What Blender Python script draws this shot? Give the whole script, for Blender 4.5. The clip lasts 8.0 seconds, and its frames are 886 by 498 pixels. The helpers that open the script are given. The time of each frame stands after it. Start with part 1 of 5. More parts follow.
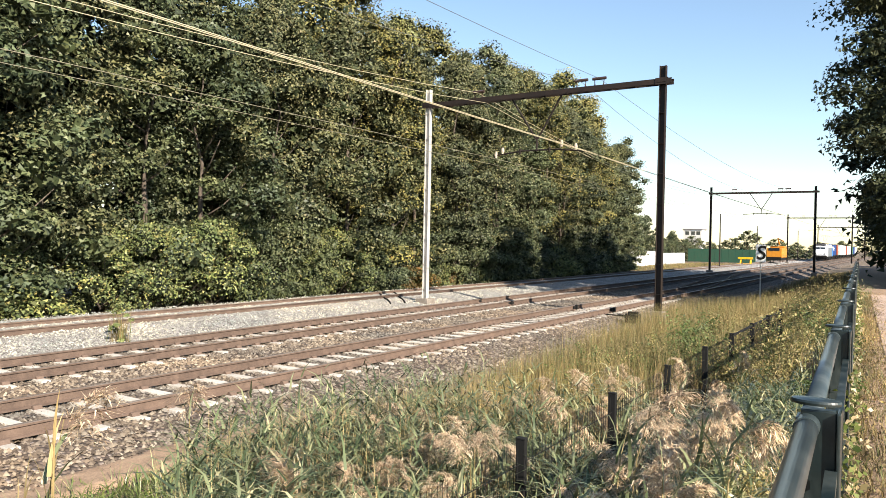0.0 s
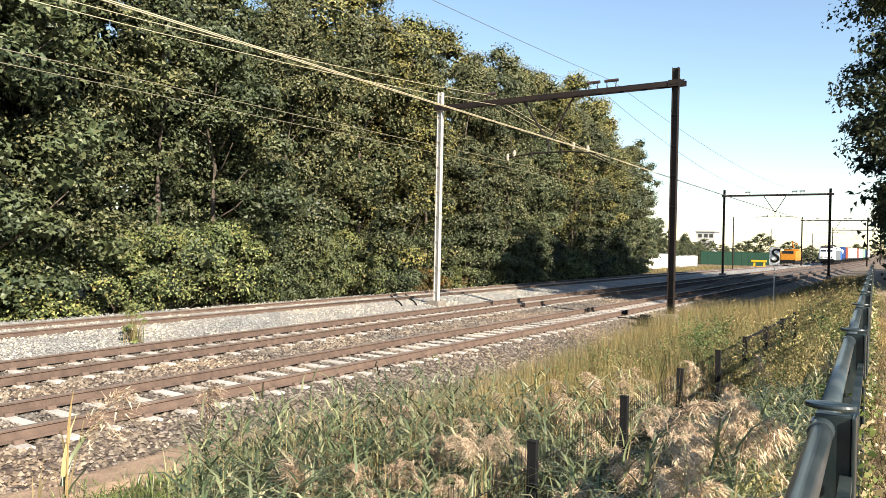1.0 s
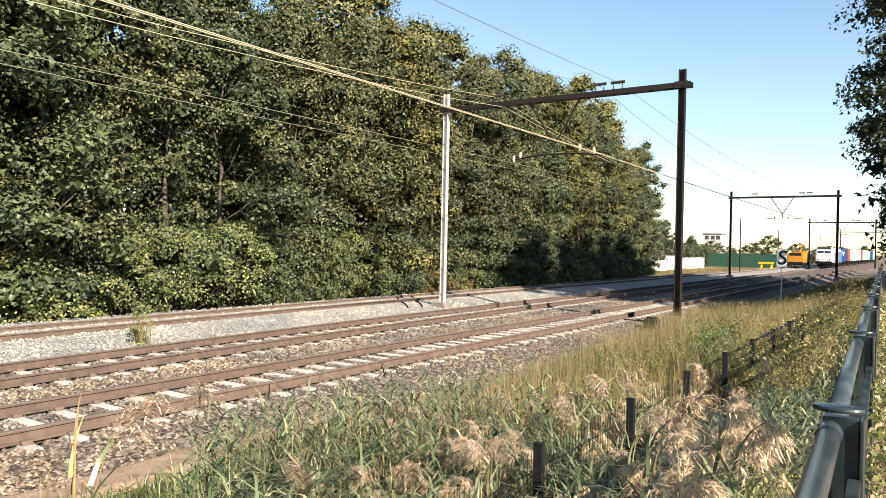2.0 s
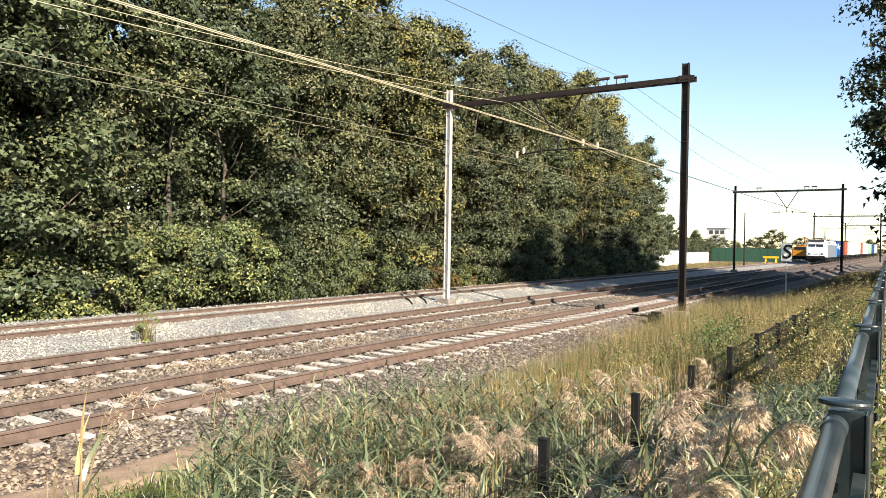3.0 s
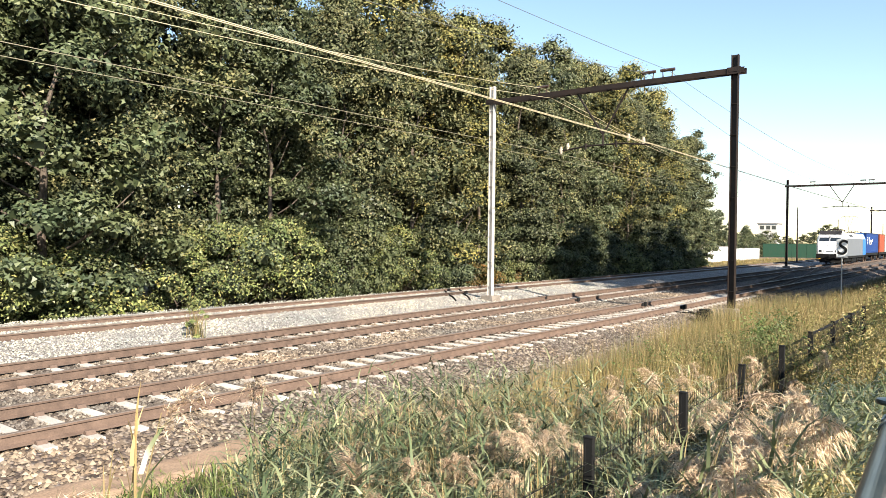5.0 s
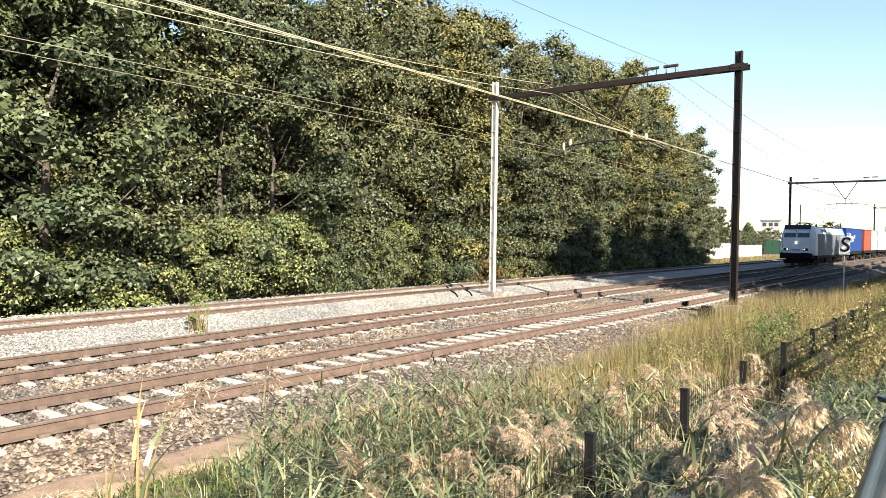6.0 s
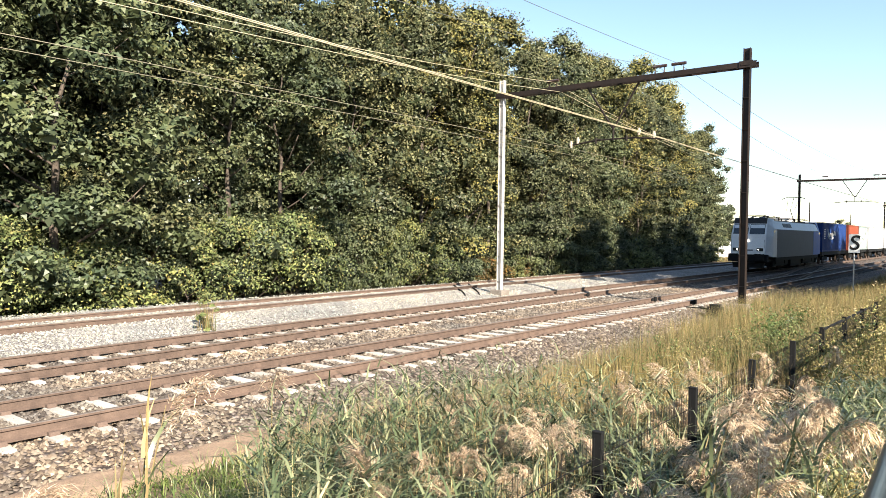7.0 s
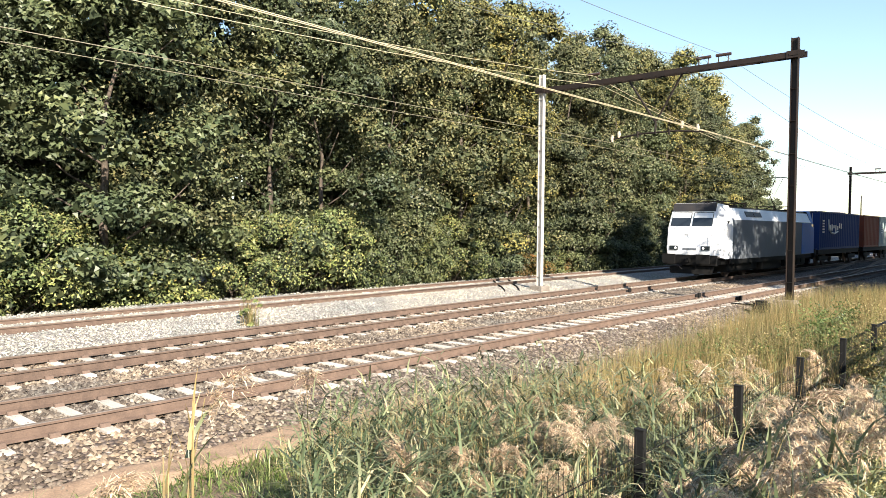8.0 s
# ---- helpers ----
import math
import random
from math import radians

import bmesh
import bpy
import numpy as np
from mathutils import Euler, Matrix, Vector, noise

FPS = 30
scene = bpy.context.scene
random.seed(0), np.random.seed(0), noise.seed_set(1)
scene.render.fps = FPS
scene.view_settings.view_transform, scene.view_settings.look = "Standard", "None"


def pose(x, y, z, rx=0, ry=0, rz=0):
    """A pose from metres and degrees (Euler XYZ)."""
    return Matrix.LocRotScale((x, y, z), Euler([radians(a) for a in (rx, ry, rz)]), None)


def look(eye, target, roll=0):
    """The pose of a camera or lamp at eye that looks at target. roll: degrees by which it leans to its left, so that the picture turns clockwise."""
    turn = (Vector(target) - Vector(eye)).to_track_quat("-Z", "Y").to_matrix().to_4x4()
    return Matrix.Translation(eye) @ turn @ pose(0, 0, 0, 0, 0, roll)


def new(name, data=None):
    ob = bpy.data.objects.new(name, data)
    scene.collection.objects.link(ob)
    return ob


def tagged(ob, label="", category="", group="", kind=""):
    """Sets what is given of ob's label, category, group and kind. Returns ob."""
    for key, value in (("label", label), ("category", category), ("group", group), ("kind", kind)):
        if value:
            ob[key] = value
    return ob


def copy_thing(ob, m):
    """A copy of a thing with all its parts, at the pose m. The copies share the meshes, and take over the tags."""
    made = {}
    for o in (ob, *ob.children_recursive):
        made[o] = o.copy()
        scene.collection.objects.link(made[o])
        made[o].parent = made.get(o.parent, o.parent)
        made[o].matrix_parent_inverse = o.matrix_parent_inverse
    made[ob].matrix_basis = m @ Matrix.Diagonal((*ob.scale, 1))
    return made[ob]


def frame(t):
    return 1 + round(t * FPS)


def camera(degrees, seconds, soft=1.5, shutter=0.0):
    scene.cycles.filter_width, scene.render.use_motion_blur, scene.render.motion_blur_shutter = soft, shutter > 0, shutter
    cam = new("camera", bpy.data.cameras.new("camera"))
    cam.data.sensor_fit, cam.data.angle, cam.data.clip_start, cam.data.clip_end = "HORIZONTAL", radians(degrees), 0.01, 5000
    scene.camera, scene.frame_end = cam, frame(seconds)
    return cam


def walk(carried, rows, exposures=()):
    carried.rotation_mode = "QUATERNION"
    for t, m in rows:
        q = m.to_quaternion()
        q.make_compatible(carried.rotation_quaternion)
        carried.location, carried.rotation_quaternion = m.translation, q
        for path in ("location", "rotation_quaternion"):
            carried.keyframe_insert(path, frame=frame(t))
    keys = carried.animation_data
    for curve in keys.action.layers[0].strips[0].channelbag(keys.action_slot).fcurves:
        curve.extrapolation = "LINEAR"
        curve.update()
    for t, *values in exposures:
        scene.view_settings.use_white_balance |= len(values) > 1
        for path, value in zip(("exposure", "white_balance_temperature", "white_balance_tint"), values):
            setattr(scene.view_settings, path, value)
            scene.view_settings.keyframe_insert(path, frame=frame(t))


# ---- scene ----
# camera: held by hand on the path beside the line, turning to its left
EYE = 2.418  # above the rail heads, which lie at z = 0
cam = camera(63.78, 8.0, soft=0.7)
ROWS = [  # seconds, yaw, pitch, roll
    (0.0, 32.503, -0.511, -1.133),
    (0.5, 32.882, -0.367, -1.562),
    (1.0, 33.419, -0.345, -1.222),
    (1.5, 33.855, -0.137, -1.281),
    (3.0, 34.199, -0.520, -0.892),
    (3.5, 35.535, -0.569, -0.793),
    (4.0, 37.034, -0.487, -0.653),
    (4.5, 37.566, -0.599, -0.561),
    (6.0, 37.868, -1.165, -0.878),
    (6.5, 38.084, -1.076, -0.895),
    (7.0, 38.457, -1.289, -0.804),
    (7.5, 39.295, -1.266, -0.600),
    (8.0, 41.630, -1.661, -0.564),
]
walk(cam, [(t, pose(0, 0, EYE, 90 + pitch, roll, yaw)) for t, yaw, pitch, roll in ROWS],
     [(0.0, 1.42), (1.5, 1.42), (3.0, 1.44), (4.5, 1.54), (6.0, 1.7), (8.0, 1.68)])

# ---- light ----
SUN_EL, SUN_AZ = 31.0, 114.0  # degrees; azimuth clockwise from +y
sun_dir = Vector((math.sin(radians(SUN_AZ)) * math.cos(radians(SUN_EL)), math.cos(radians(SUN_AZ)) * math.cos(radians(SUN_EL)), math.sin(radians(SUN_EL))))
world = bpy.data.worlds.new("sky")
scene.world = world
world.use_nodes = True
nt = world.node_tree
sky = nt.nodes.new("ShaderNodeTexSky")
sky.sky_type, sky.sun_disc = "NISHITA", False
sky.sun_elevation, sky.sun_rotation = radians(SUN_EL), radians(SUN_AZ)
sky.air_density, sky.dust_density, sky.ozone_density = 1.1, 0.12, 1.4
nt.links.new(sky.outputs[0], nt.nodes["Background"].inputs[0])
nt.nodes["Background"].inputs[1].default_value = 0.079
sun_data = bpy.data.lights.new("sun", "SUN")
sun_data.energy, sun_data.angle, sun_data.color = 5.0, radians(0.5), (1.0, 0.9, 0.76)
sun = new("sun", sun_data)
sun.matrix_world = look(sun_dir * 100, (0, 0, 0))


# ---- materials ----
def material(name):
    m = bpy.data.materials.new(name)
    m.use_nodes = True
    return m, m.node_tree.nodes, m.node_tree.links, m.node_tree.nodes["Principled BSDF"]


def ramp(nodes, links, source, stops):
    r = nodes.new("ShaderNodeValToRGB")
    while len(r.color_ramp.elements) < len(stops):
        r.color_ramp.elements.new(0.5)
    for e, (p, c) in zip(r.color_ramp.elements, stops):
        e.position, e.color = p, (*c, 1)
    links.new(source, r.inputs[0])
    return r.outputs[0]


def noise_node(nodes, links, scale, detail=4, rough=0.6, coords="Object", stretch=(1, 1, 1)):
    tc = nodes.new("ShaderNodeTexCoord")
    mp = nodes.new("ShaderNodeMapping")
    mp.inputs["Scale"].default_value = stretch
    links.new(tc.outputs[coords], mp.inputs[0])
    n = nodes.new("ShaderNodeTexNoise")
    n.inputs["Scale"].default_value, n.inputs["Detail"].default_value, n.inputs["Roughness"].default_value = scale, detail, rough
    links.new(mp.outputs[0], n.inputs["Vector"])
    return n.outputs["Fac"]


def mix(nodes, links, fac, a, b, mode="MIX"):
    m = nodes.new("ShaderNodeMix")
    m.data_type, m.blend_type = "RGBA", mode
    for sock, v in ((m.inputs["Factor"], fac), (m.inputs["A"], a), (m.inputs["B"], b)):
        if hasattr(v, "is_output"):
            links.new(v, sock)
        else:
            sock.default_value = v if isinstance(v, (int, float)) else (*v, 1)
    return m.outputs["Result"]


def bump(nodes, links, bsdf, height, strength, distance):
    b = nodes.new("ShaderNodeBump")
    b.inputs["Strength"].default_value, b.inputs["Distance"].default_value = strength, distance
    links.new(height, b.inputs["Height"])
    links.new(b.outputs[0], bsdf.inputs["Normal"])


def surface(name, stops, scale=3.0, fine=40.0, rough=0.8, metal=0.0, bumps=0.3, dist=0.01, grime=0.35, stretch=(1, 1, 1), vary=0.0, coords="Object"):
    """Colour from a broad noise, darkened and lightened by a fine one, with relief."""
    m, nodes, links, bsdf = material(name)
    broad = noise_node(nodes, links, scale, 5, coords=coords, stretch=stretch)
    small = noise_node(nodes, links, fine, 3, coords=coords, stretch=stretch)
    col = ramp(nodes, links, broad, stops)
    dark = ramp(nodes, links, small, [(0.3, (1 - grime,) * 3), (0.7, (1 + grime * 0.3,) * 3)])
    col = mix(nodes, links, 1.0, col, dark, "MULTIPLY")
    if vary:
        oi = nodes.new("ShaderNodeObjectInfo")
        col = mix(nodes, links, 1.0, col, ramp(nodes, links, oi.outputs["Random"], [(0, (1 - vary,) * 3), (1, (1 + vary,) * 3)]), "MULTIPLY")
    links.new(col, bsdf.inputs["Base Color"])
    bsdf.inputs["Roughness"].default_value, bsdf.inputs["Metallic"].default_value = rough, metal
    if bumps:
        bump(nodes, links, bsdf, small, bumps, dist)
    return m


def foliage(name, stops, rough=0.5, translucent=0.08, vary=0.28, tint=0.07):
    """Leaves: one colour a leaf from the island's random, shifted from plant to plant, with light passing through."""
    m, nodes, links, bsdf = material(name)
    geo = nodes.new("ShaderNodeNewGeometry")
    oi = nodes.new("ShaderNodeObjectInfo")
    col = ramp(nodes, links, geo.outputs["Random Per Island"], stops)
    shift = ramp(nodes, links, oi.outputs["Random"], [(0, (1 - vary, 1 - vary, 1 - vary)), (0.5, (1 + tint, 1.0, 1 - tint)), (1, (1 + vary, 1 + vary, 1 + vary))])
    col = mix(nodes, links, 1.0, col, shift, "MULTIPLY")
    for scale, low, high in ((0.35, (0.68, 0.74, 0.74), (1.28, 1.2, 1.0)), (1.3, (0.78, 0.78, 0.8), (1.2, 1.2, 1.15))):
        patch = noise_node(nodes, links, scale, 2)
        col = mix(nodes, links, 1.0, col, ramp(nodes, links, patch, [(0.34, low), (0.66, high)]), "MULTIPLY")
    links.new(col, bsdf.inputs["Base Color"])
    bsdf.inputs["Roughness"].default_value, bsdf.inputs["Specular IOR Level"].default_value = rough, 0.28
    tr = nodes.new("ShaderNodeBsdfTranslucent")
    links.new(col, tr.inputs[0])
    mx = nodes.new("ShaderNodeMixShader")
    mx.inputs[0].default_value = translucent
    links.new(bsdf.outputs[0], mx.inputs[1])
    links.new(tr.outputs[0], mx.inputs[2])
    links.new(mx.outputs[0], nodes["Material Output"].inputs[0])
    return m


def paint(name, color, rough=0.45, metal=0.0, dirt=0.3, dirt_color=(0.09, 0.07, 0.05), scale=2.0, vary=0.0):
    """Painted metal with uneven dirt and faint relief."""
    m, nodes, links, bsdf = material(name)
    broad = noise_node(nodes, links, scale, 6, 0.65, stretch=(1, 1, 0.5))
    small = noise_node(nodes, links, 30, 3)
    fac = ramp(nodes, links, broad, [(0.42, (0, 0, 0)), (0.8, (dirt,) * 3)])
    col = mix(nodes, links, fac, color, dirt_color)
    col = mix(nodes, links, 1.0, col, ramp(nodes, links, small, [(0.3, (0.88,) * 3), (0.7, (1.06,) * 3)]), "MULTIPLY")
    links.new(col, bsdf.inputs["Base Color"])
    bsdf.inputs["Roughness"].default_value, bsdf.inputs["Metallic"].default_value = rough, metal
    bsdf.inputs["Specular IOR Level"].default_value = 0.5 if rough < 0.36 else 0.2
    bump(nodes, links, bsdf, small, 0.08, 0.004)
    return m


M = {}


def stone_bed(name, stops, scale):
    """Packed stones: a colour and a height for each cell."""
    m, nodes, links, bsdf = material(name)
    tc = nodes.new("ShaderNodeTexCoord")
    vo = nodes.new("ShaderNodeTexVoronoi")
    vo.inputs["Scale"].default_value, vo.inputs["Randomness"].default_value = scale, 1.0
    links.new(tc.outputs["Object"], vo.inputs["Vector"])
    sep = nodes.new("ShaderNodeSeparateColor")
    links.new(vo.outputs["Color"], sep.inputs[0])
    col = ramp(nodes, links, sep.outputs[0], stops)
    joint = ramp(nodes, links, vo.outputs["Distance"], [(0.35, (1, 1, 1)), (0.75, (0.35, 0.32, 0.3))])
    col = mix(nodes, links, 1.0, col, joint, "MULTIPLY")
    broad = noise_node(nodes, links, 0.8, 4)
    col = mix(nodes, links, 1.0, col, ramp(nodes, links, broad, [(0.3, (0.72, 0.7, 0.68)), (0.7, (1.1, 1.08, 1.05))]), "MULTIPLY")
    links.new(col, bsdf.inputs["Base Color"])
    bsdf.inputs["Roughness"].default_value = 0.95
    b = nodes.new("ShaderNodeBump")
    b.invert = True
    b.inputs["Strength"].default_value, b.inputs["Distance"].default_value = 1.0, 0.05
    links.new(vo.outputs["Distance"], b.inputs["Height"])
    links.new(b.outputs[0], bsdf.inputs["Normal"])
    return m


M["ballast"] = stone_bed("ballast_bed", [(0.0, (0.05, 0.037, 0.03)), (0.45, (0.13, 0.1, 0.083)), (0.8, (0.22, 0.18, 0.15)), (1.0, (0.32, 0.27, 0.24))], 15)
M["gravel"] = stone_bed("pale_gravel", [(0.0, (0.32, 0.31, 0.3)), (0.5, (0.42, 0.405, 0.39)), (1.0, (0.54, 0.52, 0.5))], 24)
M["soil"] = surface("soil", [(0.3, (0.10, 0.075, 0.05)), (0.55, (0.20, 0.14, 0.09)), (0.75, (0.13, 0.14, 0.06))], 1.2, 25, 0.95, 0, 0.8, 0.04, 0.5)
M["sand"] = surface("bare_sandy_soil", [(0.3, (0.22, 0.145, 0.095)), (0.7, (0.36, 0.25, 0.165))], 3, 40, 0.95, 0, 0.5, 0.02, 0.3)
M["rust"] = surface("rail_rust", [(0.3, (0.09, 0.06, 0.045)), (0.6, (0.14, 0.094, 0.07)), (0.8, (0.185, 0.13, 0.1))], 5, 60, 0.85, 0.05, 0.2, 0.004, 0.3, vary=0.1)
M["railhead"] = surface("worn_rail_steel", [(0.3, (0.2, 0.15, 0.12)), (0.7, (0.32, 0.27, 0.23))], 6, 70, 0.5, 0.5, 0.1, 0.002, 0.2, stretch=(6, 0.4, 1))
M["sleeper"] = surface("concrete_sleeper", [(0.3, (0.38, 0.345, 0.3)), (0.7, (0.53, 0.485, 0.43))], 3, 45, 0.9, 0, 0.3, 0.005, 0.2, vary=0.14)
M["timber"] = surface("tarred_timber", [(0.3, (0.035, 0.028, 0.023)), (0.7, (0.09, 0.072, 0.058))], 4, 30, 0.85, 0, 0.4, 0.008, 0.4, stretch=(0.3, 3, 1), vary=0.3)
M["concrete"] = surface("concrete", [(0.3, (0.16, 0.135, 0.11)), (0.7, (0.28, 0.245, 0.21))], 2.5, 40, 0.9, 0, 0.3, 0.006, 0.3)
M["mast_dark"] = paint("brown_mast_paint", (0.022, 0.017, 0.015), 0.5, 0.1, 0.45, (0.05, 0.032, 0.024))
M["mast_grey"] = paint("galvanised_steel", (0.5, 0.48, 0.45), 0.5, 0.2, 0.35, (0.25, 0.2, 0.15))
M["wire"] = paint("copper_wire", (0.62, 0.54, 0.36), 0.4, 0.4, 0.15)
M["wire_dark"] = paint("weathered_wire", (0.16, 0.17, 0.16), 0.5, 0.5, 0.2)
M["wire_dull"] = paint("dull_copper_wire", (0.3, 0.27, 0.19), 0.5, 0.4, 0.3)
M["insulator"] = paint("brown_insulator", (0.05, 0.03, 0.025), 0.25)
M["white_ins"] = paint("pale_insulator", (0.5, 0.42, 0.34), 0.4)
M["rail_green"] = paint("dark_green_railing_paint", (0.008, 0.015, 0.016), 0.34, 0.0, 0.35, (0.16, 0.18, 0.17), 5)
M["tube"] = paint("grey_green_tube_paint", (0.036, 0.05, 0.055), 0.32, 0.1, 0.3, (0.2, 0.22, 0.21), 5)
M["black"] = paint("black_fence_paint", (0.008, 0.008, 0.008), 0.8, 0.0, 0.12, (0.04, 0.04, 0.036))
M["paving"] = surface("reddish_paving", [(0.3, (0.34, 0.24, 0.19)), (0.7, (0.5, 0.38, 0.3))], 2.5, 35, 0.9, 0, 0.3, 0.006, 0.3, vary=0.15)
M["bark"] = surface("bark", [(0.3, (0.05, 0.038, 0.028)), (0.7, (0.14, 0.11, 0.085))], 5, 30, 0.95, 0, 0.8, 0.03, 0.4, stretch=(1, 1, 0.25))
M["leaf"] = foliage("tree_leaves", [(0.0, (0.066, 0.082, 0.045)), (0.5, (0.11, 0.126, 0.07)), (0.94, (0.155, 0.162, 0.095)), (1.0, (0.185, 0.165, 0.088))], 0.5, vary=0.22, tint=0.1)
# Leaf green kept near black: shade put into the colour.
M["leaf_shade"] = foliage("shade_dark_leaves", [(0.0, (0.012, 0.02, 0.009)), (0.6, (0.024, 0.034, 0.014)), (1.0, (0.038, 0.046, 0.02))], 0.7, 0.04)
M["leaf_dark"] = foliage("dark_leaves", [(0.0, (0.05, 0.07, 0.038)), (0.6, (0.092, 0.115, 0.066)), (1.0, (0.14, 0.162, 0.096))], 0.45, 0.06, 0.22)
# Very dark green that stands in for the shade between leaf clumps.
M["crown_shade"] = foliage("crown_shade_leaves", [(0.0, (0.018, 0.027, 0.012)), (0.6, (0.033, 0.044, 0.02)), (1.0, (0.052, 0.06, 0.028))], 0.7, 0.03)
M["leaf_yellow"] = foliage("yellowing_leaves", [(0.0, (0.125, 0.13, 0.05)), (0.5, (0.195, 0.192, 0.076)), (0.92, (0.25, 0.235, 0.092)), (1.0, (0.28, 0.2, 0.075))], 0.45)
M["shrub"] = foliage("shrub_leaves", [(0.0, (0.07, 0.1, 0.04)), (0.5, (0.142, 0.172, 0.072)), (0.92, (0.205, 0.215, 0.095)), (1.0, (0.26, 0.215, 0.09))], 0.45)
M["autumn"] = foliage("red_brown_leaves", [(0.0, (0.07, 0.075, 0.025)), (0.5, (0.15, 0.105, 0.035)), (1.0, (0.2, 0.095, 0.03))], 0.5)
M["reed"] = foliage("reed_blades", [(0.0, (0.04, 0.06, 0.03)), (0.4, (0.115, 0.148, 0.082)), (0.8, (0.23, 0.255, 0.155)), (0.93, (0.33, 0.32, 0.2)), (1.0, (0.5, 0.44, 0.29))], 0.34, 0.1, 0.15)
M["drygrass"] = foliage("dry_grass", [(0.0, (0.09, 0.075, 0.036)), (0.4, (0.21, 0.165, 0.08)), (0.75, (0.36, 0.285, 0.155)), (0.8, (0.12, 0.135, 0.055)), (1.0, (0.15, 0.17, 0.07))], 0.6, 0.12, 0.15)
M["plume"] = foliage("reed_plume", [(0.0, (0.28, 0.185, 0.125)), (0.35, (0.52, 0.38, 0.28)), (1.0, (0.78, 0.65, 0.52))], 0.75, 0.25, 0.15, 0.03)
M["seedweed"] = foliage("brown_seeding_weed", [(0.0, (0.1, 0.09, 0.035)), (0.4, (0.2, 0.19, 0.07)), (0.8, (0.34, 0.28, 0.13)), (1.0, (0.46, 0.38, 0.24))], 0.6, 0.15)
M["freshweed"] = foliage("fresh_weed_leaves", [(0.0, (0.04, 0.075, 0.022)), (0.5, (0.09, 0.135, 0.045)), (1.0, (0.17, 0.21, 0.085))], 0.45, 0.15)
M["drystem"] = foliage("dry_stems", [(0.0, (0.16, 0.12, 0.06)), (1.0, (0.42, 0.33, 0.18))], 0.6, 0.1)
M["ivy"] = foliage("ivy_leaves", [(0.0, (0.07, 0.11, 0.03)), (0.45, (0.15, 0.19, 0.06)), (0.7, (0.34, 0.28, 0.16)), (1.0, (0.55, 0.48, 0.36))], 0.5, 0.2)
M["litter"] = foliage("fallen_leaves", [(0.0, (0.16, 0.11, 0.07)), (0.5, (0.3, 0.22, 0.13)), (0.9, (0.42, 0.33, 0.18)), (1.0, (0.48, 0.4, 0.14))], 0.7, 0.1)
M["stone"] = foliage("ballast_stones", [(0.0, (0.06, 0.046, 0.04)), (0.4, (0.155, 0.122, 0.103)), (0.8, (0.235, 0.195, 0.168)), (1.0, (0.33, 0.285, 0.255))], 0.9, 0.0, 0.0, 0.0)
M["stone_pale"] = foliage("pale_stones", [(0.0, (0.3, 0.29, 0.275)), (0.5, (0.41, 0.395, 0.37)), (1.0, (0.52, 0.5, 0.47))], 0.9, 0.0, 0.0, 0.0)
M["loco_white"] = paint("silver_white_loco_paint", (0.74, 0.75, 0.77), 0.4, 0.0, 0.18, (0.3, 0.28, 0.26))
M["loco_grey"] = paint("dark_grey_loco_paint", (0.13, 0.145, 0.165), 0.6, 0.0, 0.2, (0.07, 0.065, 0.06))
M["loco_blue"] = paint("blue_loco_paint", (0.02, 0.14, 0.46), 0.5, 0.0, 0.12)
M["loco_black"] = paint("black_underframe", (0.006, 0.006, 0.006), 0.75, 0.0, 0.15, (0.022, 0.018, 0.015))
M["roof_dark"] = paint("dark_roof", (0.03, 0.03, 0.034), 0.5)
M["blue_box"] = paint("dark_blue_container_paint", (0.012, 0.038, 0.15), 0.6, 0.0, 0.12, (0.04, 0.045, 0.07))
M["rust_box"] = paint("rust_red_container_paint", (0.24, 0.055, 0.028), 0.6, 0.0, 0.25)
M["green_box"] = paint("grey_green_container_paint", (0.26, 0.32, 0.31), 0.5, 0.0, 0.4)
M["white_box"] = paint("white_container_paint", (0.72, 0.72, 0.7), 0.45, 0.0, 0.3)
M["light_green_box"] = paint("green_container_paint", (0.2, 0.42, 0.24), 0.45, 0.0, 0.3)
M["white_paint"] = paint("white_sign_paint", (0.78, 0.78, 0.76), 0.4, 0.0, 0.15)
M["letter"] = paint("black_lettering", (0.012, 0.012, 0.012), 0.5)
M["yellow"] = paint("yellow_paint", (0.75, 0.42, 0.02), 0.4, 0.0, 0.3)
M["orange"] = paint("orange_paint", (0.5, 0.2, 0.02), 0.45, 0.0, 0.4)
M["white_wall"] = surface("white_rendered_wall", [(0.3, (0.72, 0.71, 0.69)), (0.7, (0.82, 0.81, 0.79))], 0.6, 12, 0.9, 0, 0.1, 0.01, 0.12)
M["green_fence"] = paint("green_fence_paint", (0.03, 0.085, 0.055), 0.5)
M["grey_fence"] = surface("grey_boards", [(0.3, (0.36, 0.37, 0.38)), (0.7, (0.52, 0.53, 0.54))], 1.5, 20, 0.85, 0, 0.2, 0.01, 0.2, vary=0.12)
M["facade"] = surface("pale_facade", [(0.3, (0.5, 0.48, 0.45)), (0.7, (0.62, 0.6, 0.57))], 0.5, 10, 0.9, 0, 0.1, 0.01, 0.15)
M["roof"] = surface("grey_roof", [(0.3, (0.14, 0.13, 0.13)), (0.7, (0.24, 0.23, 0.23))], 1, 12, 0.85, 0, 0.2, 0.02, 0.25)
m, nodes, links, bsdf = material("window_glass")
bsdf.inputs["Base Color"].default_value, bsdf.inputs["Roughness"].default_value, bsdf.inputs["Metallic"].default_value = (0.02, 0.026, 0.032, 1), 0.06, 0.0
bsdf.inputs["Specular IOR Level"].default_value = 0.8
M["glass"] = m
